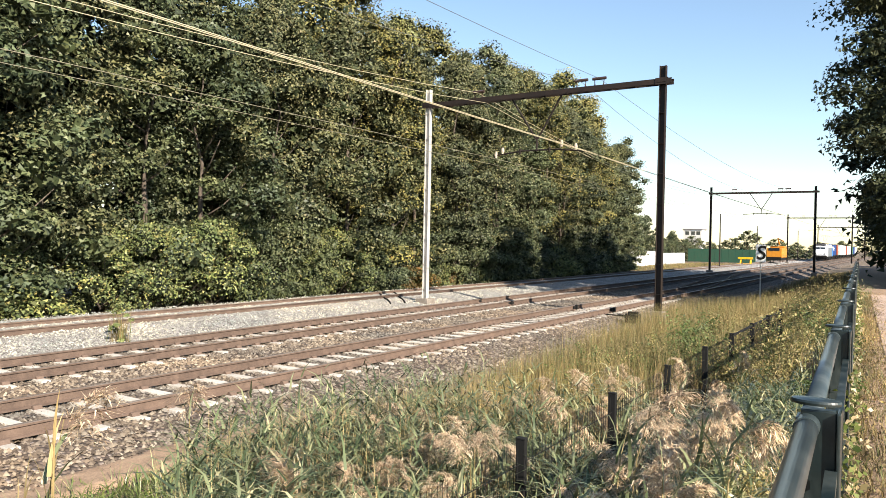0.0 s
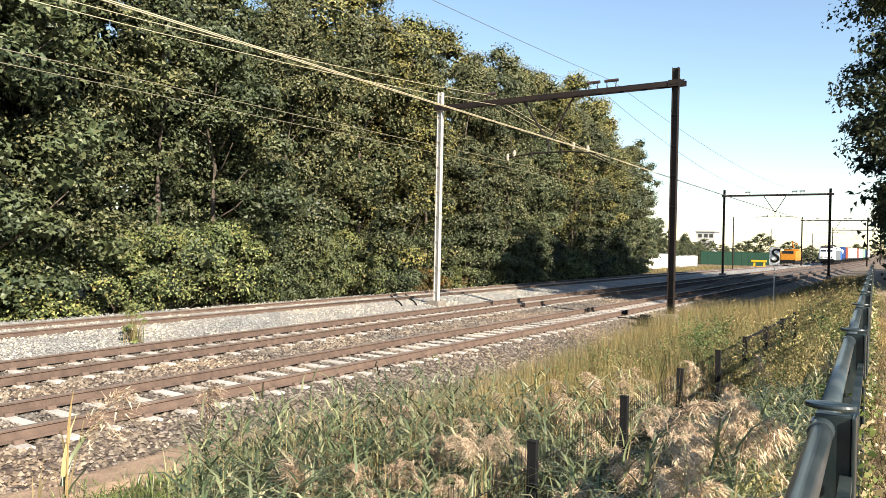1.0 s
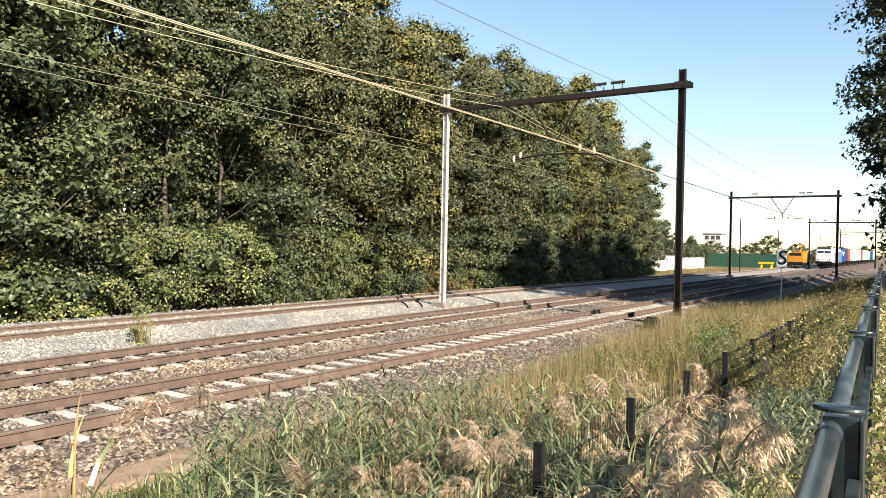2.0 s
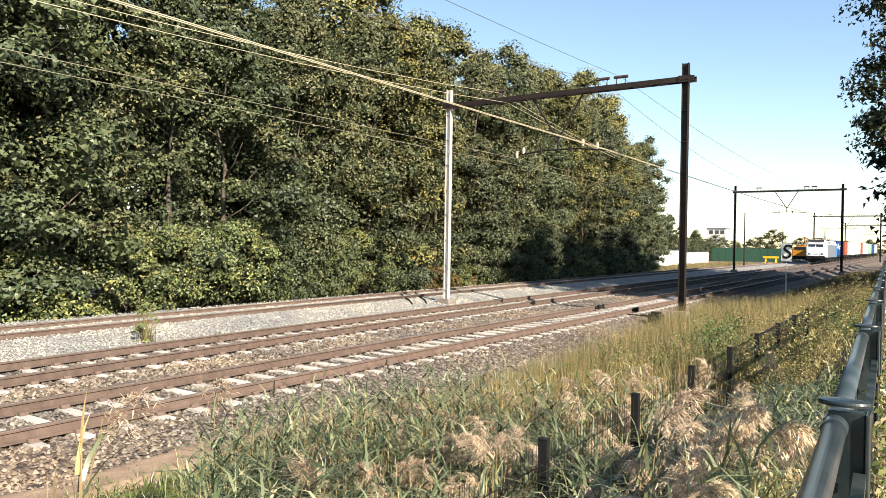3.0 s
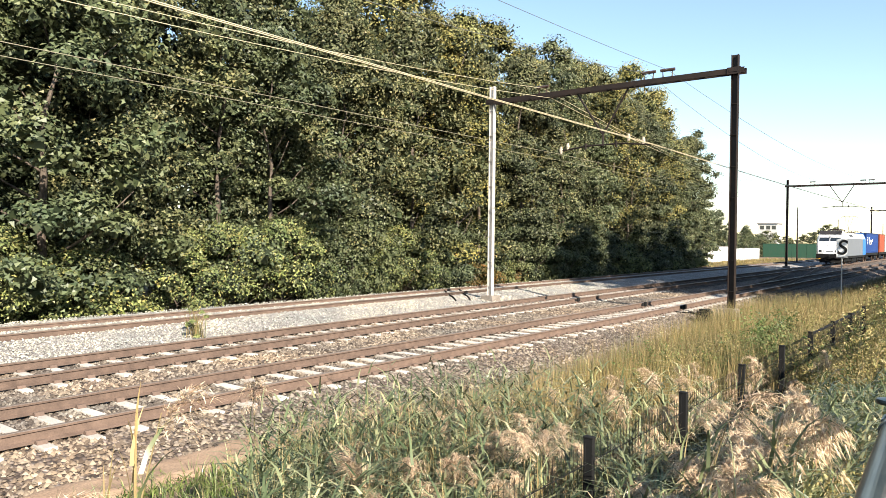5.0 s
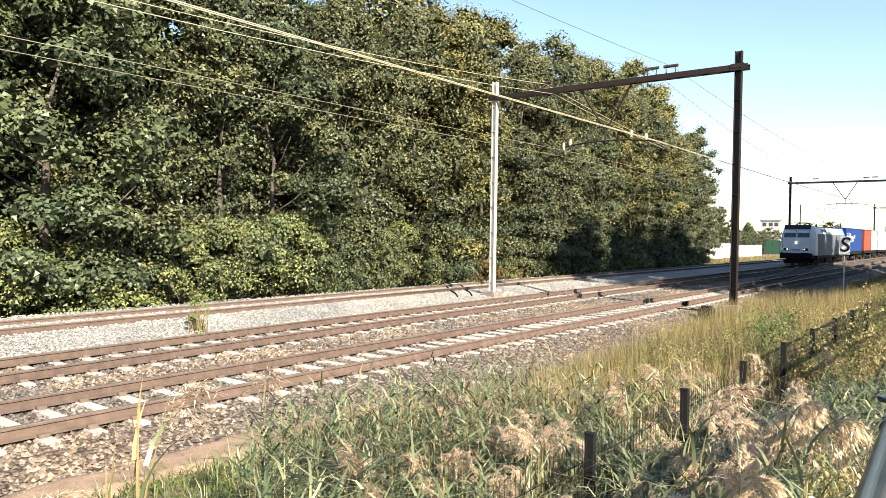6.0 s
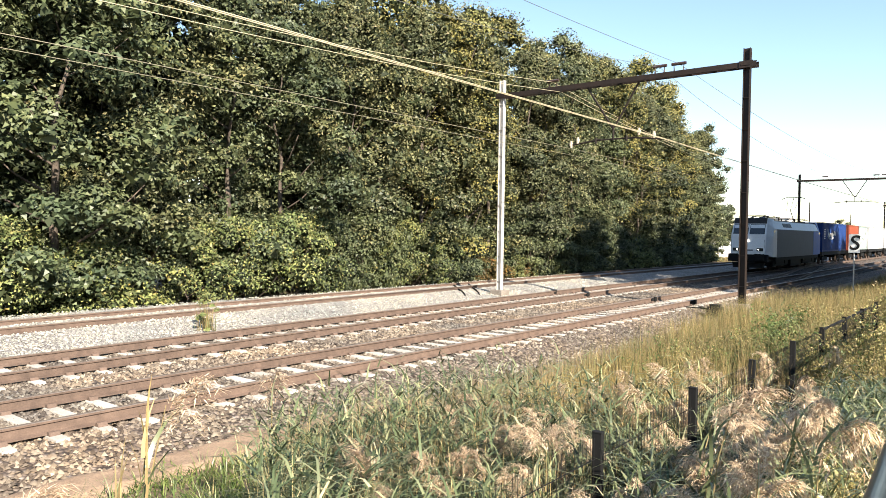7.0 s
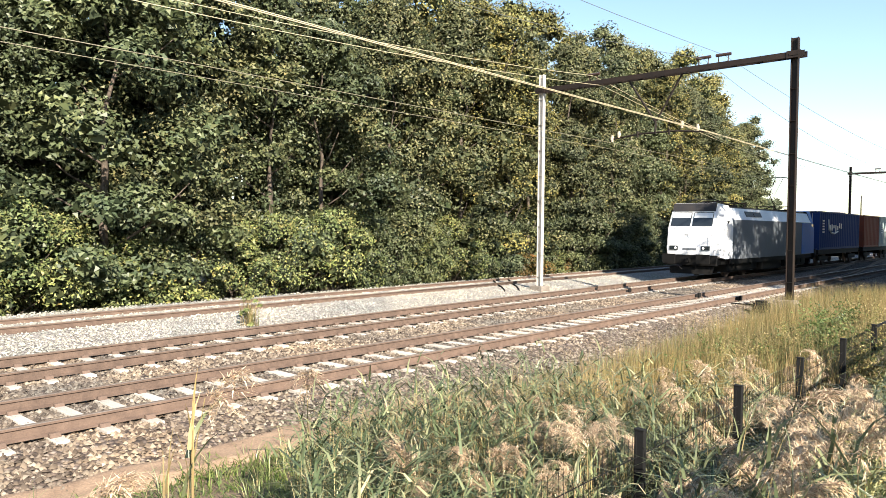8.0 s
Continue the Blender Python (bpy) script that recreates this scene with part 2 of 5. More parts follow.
m, nodes, links, bsdf = material("lit_headlamp")
bsdf.inputs["Base Color"].default_value = (0.9, 0.88, 0.8, 1)
bsdf.inputs["Emission Color"].default_value, bsdf.inputs["Emission Strength"].default_value = (1.0, 0.95, 0.85, 1), 3.0
M["lamp"] = m


# ---- building tools ----
class Geo:
    """Gathers vertices and faces of one mesh."""

    def __init__(self):
        self.v, self.f, self.m = [], [], []

    def add(self, verts, faces, mi=0):
        o = len(self.v)
        self.v += [tuple(p) for p in verts]
        self.f += [tuple(i + o for i in f) for f in faces]
        self.m += [mi] * len(faces)
        return self

    def box(self, c, s, rot=(0, 0, 0), mi=0, taper=1.0):
        r = pose(*c, *rot)
        vs = []
        for z in (-0.5, 0.5):
            k = taper if z > 0 else 1.0
            for x, y in ((-0.5, -0.5), (0.5, -0.5), (0.5, 0.5), (-0.5, 0.5)):
                vs.append(r @ Vector((x * s[0] * k, y * s[1] * k, z * s[2])))
        return self.add(vs, [(3, 2, 1, 0), (4, 5, 6, 7), (0, 1, 5, 4), (1, 2, 6, 5), (2, 3, 7, 6), (3, 0, 4, 7)], mi)

    def rod(self, a, b, r0, r1=None, n=8, mi=0):
        a, b = Vector(a), Vector(b)
        r1 = r0 if r1 is None else r1
        q = (b - a).to_track_quat("Z", "Y").to_matrix()
        vs = [p + q @ Vector((r * math.cos(2 * math.pi * i / n), r * math.sin(2 * math.pi * i / n), 0)) for p, r in ((a, r0), (b, r1)) for i in range(n)]
        fs = [(i, (i + 1) % n, n + (i + 1) % n, n + i) for i in range(n)] + [tuple(range(n - 1, -1, -1)), tuple(range(n, 2 * n))]
        return self.add(vs, fs, mi)

    def path(self, pts, r, n=6, mi=0):
        pts = [Vector(p) for p in pts]
        vs = []
        for i, p in enumerate(pts):
            d = pts[min(i + 1, len(pts) - 1)] - pts[max(i - 1, 0)]
            q = d.to_track_quat("Z", "Y").to_matrix()
            rr = r[i] if isinstance(r, (list, tuple)) else r
            vs += [p + q @ Vector((rr * math.cos(2 * math.pi * k / n), rr * math.sin(2 * math.pi * k / n), 0)) for k in range(n)]
        fs = [(j * n + k, j * n + (k + 1) % n, (j + 1) * n + (k + 1) % n, (j + 1) * n + k) for j in range(len(pts) - 1) for k in range(n)]
        fs += [tuple(range(n - 1, -1, -1)), tuple(range((len(pts) - 1) * n, len(pts) * n))]
        return self.add(vs, fs, mi)

    def sweep(self, prof, ys, fx, mi=0):
        """A closed profile of (x, z) carried along y, shifted sideways by fx(y)."""
        n = len(prof)
        vs = [(fx(y) + px, y, pz) for y in ys for px, pz in prof]
        fs = [(j * n + k, (j + 1) * n + k, (j + 1) * n + (k + 1) % n, j * n + (k + 1) % n) for j in range(len(ys) - 1) for k in range(n)]
        fs += [tuple(range(n)), tuple(range(len(ys) * n - 1, (len(ys) - 1) * n - 1, -1))]
        return self.add(vs, fs, mi)

    def mesh(self, name, mats, bevel=0.0, smooth=False):
        me = bpy.data.meshes.new(name)
        me.from_pydata(self.v, [], self.f)
        for m in mats:
            me.materials.append(m)
        me.polygons.foreach_set("material_index", self.m)
        if bevel:
            bm = bmesh.new()
            bm.from_mesh(me)
            bmesh.ops.bevel(bm, geom=[e for e in bm.edges if e.is_manifold and e.calc_face_angle(0) > 0.6], offset=bevel, segments=2, affect="EDGES", profile=0.6)
            bm.to_mesh(me)
            bm.free()
        if smooth:
            me.polygons.foreach_set("use_smooth", [True] * len(me.polygons))
        me.update()
        return me


def part(name, geo, mats, parent=None, label="", bevel=0.0, smooth=False, at=None):
    """Links a Geo, or a ready mesh, as one object."""
    mats = mats if isinstance(mats, (list, tuple)) else [mats]
    me = geo.mesh(name, mats, bevel, smooth) if isinstance(geo, Geo) else geo
    ob = new(name, me)
    if parent is not None:
        ob.parent = parent
    if at is not None:
        ob.matrix_basis = at
    if label:
        ob["label"] = label
    return ob


def thing(name, m, label, category, group="", kind=""):
    ob = new(name)
    ob.empty_display_size = 0.2
    ob.matrix_basis = m
    return tagged(ob, label, category, group, kind)


def array_mesh(name, verts, faces, mat):
    """A mesh from arrays: verts (n, 3), faces (m, k)."""
    me = bpy.data.meshes.new(name)
    verts, faces = np.asarray(verts, np.float32), np.asarray(faces, np.int32)
    k = faces.shape[1]
    me.vertices.add(len(verts))
    me.vertices.foreach_set("co", verts.ravel())
    me.loops.add(faces.size)
    me.loops.foreach_set("vertex_index", faces.ravel())
    me.polygons.add(len(faces))
    me.polygons.foreach_set("loop_start", np.arange(0, faces.size, k, dtype=np.int32))
    me.materials.append(mat)
    me.update(calc_edges=True)
    me.validate()
    return me


rng = np.random.default_rng(7)


def unit(a):
    return a / np.maximum(np.linalg.norm(a, axis=1, keepdims=True), 1e-9)


def leaves(pos, size, up=0.5, out=None, droop=0.2):
    """Folded leaf blades of four corners at each place; they lie mostly flat, facing up and outwards."""
    n = len(pos)
    nor = rng.normal(size=(n, 3)) * (1.0 if out is None else 0.5)
    nor[:, 2] += up * 2
    if out is not None:
        nor += out * 0.9
    nor = unit(nor)
    ax = unit(np.cross(nor, rng.normal(size=(n, 3))))
    side = np.cross(nor, ax)
    s = (size * rng.uniform(0.65, 1.3, n))[:, None]
    tip = ax * s
    v = np.stack([pos - tip * 0.5, pos + side * s * 0.36 + nor * s * 0.08, pos + tip * 0.55 - nor * s * droop, pos - side * s * 0.36 + nor * s * 0.08], 1)
    f = np.arange(n * 4).reshape(n, 4)
    return v.reshape(-1, 3), f


def leaf_blades(pos, size, up, out=None):
    """Small pointed leaves of three corners, for crowns seen from afar."""
    n = len(pos)
    nor = rng.normal(size=(n, 3)) * (1.0 if out is None else 0.5)
    nor[:, 2] += up * 2
    if out is not None:
        nor += out * 0.9
    nor = unit(nor)
    ax = unit(np.cross(nor, rng.normal(size=(n, 3))))
    side = np.cross(nor, ax)
    s = (size * rng.uniform(0.65, 1.3, n))[:, None]
    v = np.stack([pos - ax * s * 0.45 - side * s * 0.38, pos - ax * s * 0.3 + side * s * 0.4, pos + ax * s * 0.65 - nor * s * 0.12], 1)
    return v.reshape(-1, 3), np.arange(n * 3).reshape(n, 3)


def strips(pos, length, width, lean, az, segs=3, power=2.0, up=1.0):
    """Curved tapering blades that start at pos and bend towards az."""
    n = len(pos)
    t = np.linspace(0, 1, segs + 1)[None, :]
    hx = (lean * length)[:, None] * t ** power
    hz = length[:, None] * t * np.sqrt(np.maximum(0.15, 1 - (lean[:, None] * t) ** 2)) * up
    d = np.stack([np.cos(az), np.sin(az)], 1)
    tw = az + np.pi / 2 + rng.normal(0, 0.5, n)
    wd = np.stack([np.cos(tw), np.sin(tw)], 1)
    w = (width[:, None] * np.maximum(0.06, (1 - t ** 1.6))) * 0.5
    cx = pos[:, None, 0] + d[:, None, 0] * hx
    cy = pos[:, None, 1] + d[:, None, 1] * hx
    cz = pos[:, None, 2] + hz
    a = np.stack([cx - wd[:, None, 0] * w, cy - wd[:, None, 1] * w, cz], 2)
    b = np.stack([cx + wd[:, None, 0] * w, cy + wd[:, None, 1] * w, cz], 2)
    v = np.stack([a, b], 2).reshape(-1, 3)
    base = (np.arange(n) * (segs + 1) * 2)[:, None] + (np.arange(segs) * 2)[None, :]
    f = np.stack([base, base + 1, base + 3, base + 2], 2).reshape(-1, 4)
    return v, f


def join(*pairs):
    vs, fs, o = [], [], 0
    for v, f in pairs:
        vs.append(v)
        fs.append(f + o)
        o += len(v)
    return np.concatenate(vs), np.concatenate(fs)


# ---- lie of the land ----
def soft(v):
    return math.log1p(math.exp(-abs(v))) + max(v, 0.0)


def line_a(y):
    return -10.15


def line_b(y):
    return -14.6 + 0.055 * 6 * soft((20 - y) / 6)


def line_c(y):
    return -20.45 + 0.05 * 8 * soft((25 - y) / 8)


PROFILE = [(-400, -0.7), (-60, -0.6), (-30, -0.5), (-24, -0.5), (-22.6, -0.45), (-7.9, -0.5), (-7.0, -0.47), (-5, -0.33), (-3.4, 0.0), (-2.2, 0.22), (-1.3, 0.5), (-0.75, 0.86), (-0.2, 0.9), (6, 0.9), (14, 0.9), (60, 0.8), (400, 0.6)]


def ground_z(x, y=0.0):
    return float(np.interp(x, [p[0] for p in PROFILE], [p[1] for p in PROFILE]))


def ground_zs(x):
    return np.interp(x, [p[0] for p in PROFILE], [p[1] for p in PROFILE])


def build_ground():
    xs = [-3000, -1200] + [p[0] for p in PROFILE[:4]] + list(np.arange(-23, 1.0, 0.25)) + [2, 4] + [p[0] for p in PROFILE[13:]] + [1200, 3000]
    ys = [-3000, -800, -200, -60] + list(np.arange(-20, 60, 0.6)) + list(np.arange(60, 200, 5)) + [260, 400, 800, 1600, 4000]
    vs, nx = [], len(xs)
    for y in ys:
        for x in xs:
            z = ground_z(x)
            if -7 < x < -0.9 and -20 < y < 60:
                z += 0.10 * noise.noise((x * 0.9, y * 0.9, 0.0)) + 0.04 * noise.noise((x * 3, y * 3, 4.0))
            vs.append((x, y, z))
    fs = [(j * nx + i, j * nx + i + 1, (j + 1) * nx + i + 1, (j + 1) * nx + i) for j in range(len(ys) - 1) for i in range(nx - 1)]
    g = Geo().add(vs, fs)
    tagged(part("ground", g, M["soil"], smooth=True), "brown soil and grass bank beside the railway line", "ground", kind="structure")


def build_ballast():
    ys = list(np.arange(-12, 60, 1.0)) + list(np.arange(60, 330, 6.0))
    g = Geo().sweep([(-7.95, -0.66), (-8.25, -0.47), (-8.95, -0.222), (-15.2, -0.222), (-15.6, -0.29), (-16.1, -0.62)], ys, lambda y: 0.0)
    tagged(part("ballast_bed", g, M["ballast"]), "brown crushed stone ballast bed under two tracks", "ballast", kind="structure")
    g = Geo().sweep([(-15.55, -0.62), (-15.7, -0.3), (-16.6, -0.33), (-18.9, -0.15), (-21.9, -0.11), (-22.6, -0.62)], ys, lambda y: 0.0)
    tagged(part("gravel_bed", g, M["gravel"]), "pale grey gravel between the tracks", "gravel", kind="structure")


def stones(name, xr, yr, n, size, zf, mat, label):
    """Crushed stones lying over a bed: six-cornered lumps, too many to count."""
    x, y = rng.uniform(*xr, n), yr[0] + (yr[1] - yr[0]) * rng.uniform(0, 1, n) ** 1.6
    c = np.stack([x, y, np.array([zf(a) for a in x])], 1)
    s = size * rng.uniform(0.5, 1.35, n)
    base = np.array([(1, 0, 0), (0, 1, 0), (-1, 0, 0), (0, -1, 0), (0.15, 0.1, 0.8), (0, 0, -0.7)])
    v = base[None] * s[:, None, None] * rng.uniform(0.55, 1.25, (n, 6, 3))
    a = rng.uniform(0, 6.28, n)
    ca, sa = np.cos(a)[:, None], np.sin(a)[:, None]
    v = np.stack([v[:, :, 0] * ca - v[:, :, 1] * sa, v[:, :, 0] * sa + v[:, :, 1] * ca, v[:, :, 2] + 0.3 * v[:, :, 0] * rng.normal(0, 1, (n, 1))], 2) + c[:, None]
    f = np.array([(0, 1, 4), (1, 2, 4), (2, 3, 4), (3, 0, 4)])
    f = (f[None] + (np.arange(n) * 6)[:, None, None]).reshape(-1, 3)
    ob = new(name, array_mesh(name, v.reshape(-1, 3), f, mat))
    return tagged(ob, label, "stones", kind="stuff")


RAIL = [(-0.075, -0.172), (0.075, -0.172), (0.075, -0.16), (0.012, -0.14), (0.010, -0.045), (0.036, -0.034), (0.036, -0.006), (0.028, 0.0), (-0.028, 0.0), (-0.036, -0.006), (-0.036, -0.034), (-0.010, -0.045), (-0.012, -0.14), (-0.075, -0.16)]
SLEEPER = Geo().add([(sx * 1.13, sy * 0.105, -0.40) for sx in (-1, 1) for sy in (-1, 1)] + [(sx * 1.13, sy * 0.08, -0.20) for sx in (-1, 1) for sy in (-1, 1)], [(0, 1, 3, 2), (4, 6, 7, 5), (0, 4, 5, 1), (2, 3, 7, 6), (0, 2, 6, 4), (1, 5, 7, 3)]).mesh("sleeper", [M["sleeper"]], 0.012)
clip = Geo().sweep([(-0.17, -0.2), (0.17, -0.2), (0.17, -0.178), (0.13, -0.13), (0.09, -0.13), (0.076, -0.165), (-0.076, -0.165), (-0.09, -0.13), (-0.13, -0.13), (-0.17, -0.178)], (-0.065, 0.065), lambda y: 0.0)
TIMBER = Geo().box((0, 0, -0.3), (2.6, 0.24, 0.2)).mesh("sleeper", [M["timber"]], 0.012)
CLIP = clip.mesh("rail_fastening", [M["rust"]])


def build_track(line, ys, label, sleeper_to, sleeper_from=-8.0, step=0.6, sunk=0.0):
    track = thing("railway_track", Matrix(), label, "track", "tracks of the line")
    for side in (-0.755, 0.755):
        g = Geo().sweep(RAIL, ys, lambda y: line(y) + side)
        n = len(RAIL)
        for i in range(len(g.m) - 2):
            if i % n in (6, 7, 8):
                g.m[i] = 1
        part("rail", g, [M["rust"], M["railhead"]], track)
    y = sleeper_from
    while y < sleeper_to:
        tilt = random.uniform(-0.6, 0.6)
        old = y > 37.5 and line is not line_c
        part("sleeper", TIMBER if old else SLEEPER, M["timber" if old else "sleeper"], track, "tarred timber sleeper" if old else "", at=pose(line(y), y - 0.08 + random.uniform(-0.015, 0.015), 0.018 - sunk + random.uniform(-0.008, 0.008), 0, 0, tilt))
        if 0 < y < 34 and line is not line_c:
            for side in (-0.755, 0.755):
                part("rail_fastening", CLIP, M["rust"], track, at=pose(line(y) + side, y - 0.08, 0))
        y += step
    return track


def build_crossover():
    """The turnout road that joins the two running lines."""
    def cross(y):
        t = min(1.0, max(0.0, (y - 36) / 52))
        return line_a(y) + (line_b(y) - line_a(y)) * t * t * (3 - 2 * t)
    ys = list(np.arange(36, 89, 1.0))
    track = thing("turnout_track", Matrix(), "rusty turnout rails crossing between the two running tracks", "track")
    for side in (-0.755, 0.755):
        part("rail", Geo().sweep([(px, pz - 0.004) for px, pz in RAIL], ys, lambda y: cross(y) + side), M["rust"], track)
    for y in np.arange(37, 88, 0.6):
        if 1.3 < line_a(y) - cross(y) < 3.2:
            part("sleeper", TIMBER, M["timber"], track, at=pose(cross(y), y + 0.22, 0.01))
    y, x = 25.5, -8.55
    g = Geo().box((x + 0.55, y, -0.2), (0.5, 0.35, 0.34)).box((x + 0.55, y, 0.0), (0.36, 0.24, 0.1))
    g.rod((x + 0.3, y, -0.12), (x - 0.5, y, -0.12), 0.02)
    tagged(part("point_machine", g, M["black"], bevel=0.02), "black point motor box beside the brown mast", "point machine")


def build_small_line_things():
    for x, y in ((-15.4, 27.05), (-13.85, 27.05), (-10.95, 27.12), (-9.4, 27.15)):
        g = Geo().box((x + 0.06, y, -0.07), (0.1, 0.5, 0.12)).box((x - 0.06, y, -0.07), (0.1, 0.5, 0.12)).box((x + 0.13, y, -0.06), (0.08, 0.18, 0.16))
        tagged(part("rail_joint", g, M["black"], bevel=0.008), "black insulated joint clamped round the rail", "rail joint", "insulated rail joints")
    for a, b in (((-17.95, 24.15), (-21.1, 27.4)), ((-17.85, 25.05), (-21.05, 28.55))):
        pts = [(a[0] + (b[0] - a[0]) * t, a[1] + (b[1] - a[1]) * t + 0.06 * math.sin(9 * t), float(np.interp(a[0] + (b[0] - a[0]) * t, [-21.9, -18.9, -17.8], [-0.08, -0.12, -0.21]))) for t in [k / 8 for k in range(9)]]
        tagged(part("cable", Geo().path(pts, 0.035, 6), M["black"]), "black cable lying across the pale gravel", "cable", "cables on the gravel")


build_ground()
build_ballast()
build_small_line_things()
NEAR = list(np.arange(-10, 60, 1.0)) + list(np.arange(60, 330, 5.0))
build_track(line_a, NEAR, "brown rusty rails on pale concrete sleepers in ballast", 75)
build_track(line_b, NEAR, "running track with worn rails and pale concrete sleepers", 75)
build_track(line_c, NEAR, "rusty siding track in pale gravel along the trees", 40, sunk=0.085)
build_crossover()


# ---- overhead line ----
def h_column(g, x, y, z0, z1, w=0.2, d=0.2, t=0.02):
    g.box((x - w / 2, y, (z0 + z1) / 2), (t, d, z1 - z0))
    g.box((x + w / 2, y, (z0 + z1) / 2), (t, d, z1 - z0))
    g.box((x, y, (z0 + z1) / 2), (w - t - 0.004, t, z1 - z0))
    z = z0 + 0.6
    while z < z1:
        g.box((x, y - d * 0.28, z), (w - t - 0.006, d * 0.4, 0.012))
        z += 1.1
    return g


def build_portal(y, xl, xr, left, first=False):
    portal = thing("catenary_portal", pose(0, y, 0), "brown steel catenary portal spanning both tracks" if not first else "steel portal with a grey and a brown mast over both tracks", "catenary portal", "catenary portals")
    part("mast", h_column(Geo(), xl, 0, -0.25, 9.12), M[left], portal, "pale galvanised steel mast" if left == "mast_grey" else "")
    part("mast", h_column(Geo(), xr, 0, 0.08, 9.0, 0.21, 0.21), M["mast_dark"], portal)
    part("foundation", Geo().box((xl, 0, -0.3), (0.62, 0.62, 0.5)), M["concrete"], portal, "concrete foundation block", bevel=0.025)
    part("foundation", Geo().box((xr, 0, -0.3), (0.46, 0.46, 0.74)), M["concrete"], portal, "concrete foundation block", bevel=0.025)
    g = Geo()
    zb = 8.42
    xa, xb = xl - 0.25, xr + 0.34
    for s in (-1, 1):
        g.box(((xa + xb) / 2, s * 0.16, zb), (xb - xa, 0.02, 0.19))
        for k in (-1, 1):
            g.box(((xa + xb) / 2, s * 0.13, zb + k * 0.09), (xb - xa, 0.06, 0.016))
    x = xa + 0.4
    while x < xb:
        g.box((x, 0, zb), (0.05, 0.3, 0.15))
        x += 0.9
    part("crossbeam", g, M["mast_dark"], portal)
    for cx in (xl, xr):
        part("bracket", Geo().box((cx, -0.185, zb), (0.46, 0.02, 0.24)).box((cx, -0.2, zb), (0.3, 0.02, 0.08)), M["mast_dark"], portal)
    for hx in (-10.43, -9.7, -15.0):
        g = Geo().path([(hx - 0.17, 0, zb + 0.1), (hx - 0.19, 0, zb + 0.36), (hx + 0.19, 0, zb + 0.36), (hx + 0.17, 0, zb + 0.1)], 0.035)
        g.rod((hx - 0.27, 0, zb + 0.38), (hx + 0.27, 0, zb + 0.38), 0.06)
        part("insulator_hoop", g, M["insulator"], portal)
    g = Geo().rod((-13.39, 0, zb - 0.1), (-12.3, 0, 6.65), 0.04).rod((-11.23, 0, zb - 0.1), (-12.22, 0, 6.65), 0.04)
    g.rod((-12.26, 0, 6.75), (-12.26, 0, 6.15), 0.04)
    part("hanger", g, M["mast_dark"], portal, "dark V-shaped hanger")
    g = Geo().path([(-14.1, 0, 6.08), (-12.9, 0, 6.2), (-11.4, 0, 6.2), (-10.2, 0, 6.06)], 0.035)
    for ix in (-13.0, -11.7):
        g.rod((ix, 0, 6.08), (ix, 0, 6.3), 0.05)
    part("registration_arm", g, M["mast_dark"], portal)
    for ix, iz in () if not first else ((-10.6, 6.25), (-11.2, 6.42), (-14.1, 6.1), (-13.8, 6.25)):
        part("insulator", Geo().rod((ix, 0, iz - 0.13), (ix, 0, iz + 0.13), 0.05).rod((ix, 0, iz - 0.05), (ix, 0, iz + 0.05), 0.075), M["white_ins"], portal, "pale stick insulator")
    return portal


for py, xl, xr, left, first in ((26.1, -17.5, -7.28, "mast_grey", True), (82.3, -17.4, -7.12, "mast_dark", False), (150.0, -17.6, -6.9, "mast_dark", False), (212.0, -17.6, -6.9, "mast_dark", False)):
    build_portal(py, xl, xr, left, first)
SPANS = [(-30.1, 26.1), (26.1, 82.3), (82.3, 150.0), (150.0, 212.0)]


def build_wire(x, z_at, z_mid, r, mat, label):
    g = Geo()
    pts = []
    for a, b in SPANS:
        for i in range(14):
            t = i / 14
            k = (2 * t - 1) ** 2
            pts.append((x, a + (b - a) * t, z_mid + (z_at - z_mid) * k))
    pts.append((x, SPANS[-1][1], z_at))
    tagged(part("overhead_wire", g.path(pts, r, 5), M[mat]), label, "wire", "overhead wires")


build_wire(-10.11, 6.05, 5.96, 0.012, "wire", "bright copper contact wire over the track")
build_wire(-10.19, 6.05, 5.96, 0.012, "wire", "bright copper contact wire over the track")
build_wire(-14.15, 5.95, 5.86, 0.009, "wire_dull", "copper contact wire over the far track")
build_wire(-14.4, 5.75, 5.66, 0.008, "wire_dull", "copper contact wire over the far track")
build_wire(-10.43, 8.75, 7.0, 0.008, "wire_dark", "sagging carrier wire above the track")
build_wire(-9.7, 8.8, 8.0, 0.008, "wire_dark", "sagging feeder wire along the portals")
build_wire(-15.0, 8.75, 7.2, 0.010, "wire", "sagging carrier wire above the far track")
build_wire(-14.6, 8.3, 6.9, 0.010, "wire", "sagging carrier wire above the far track")


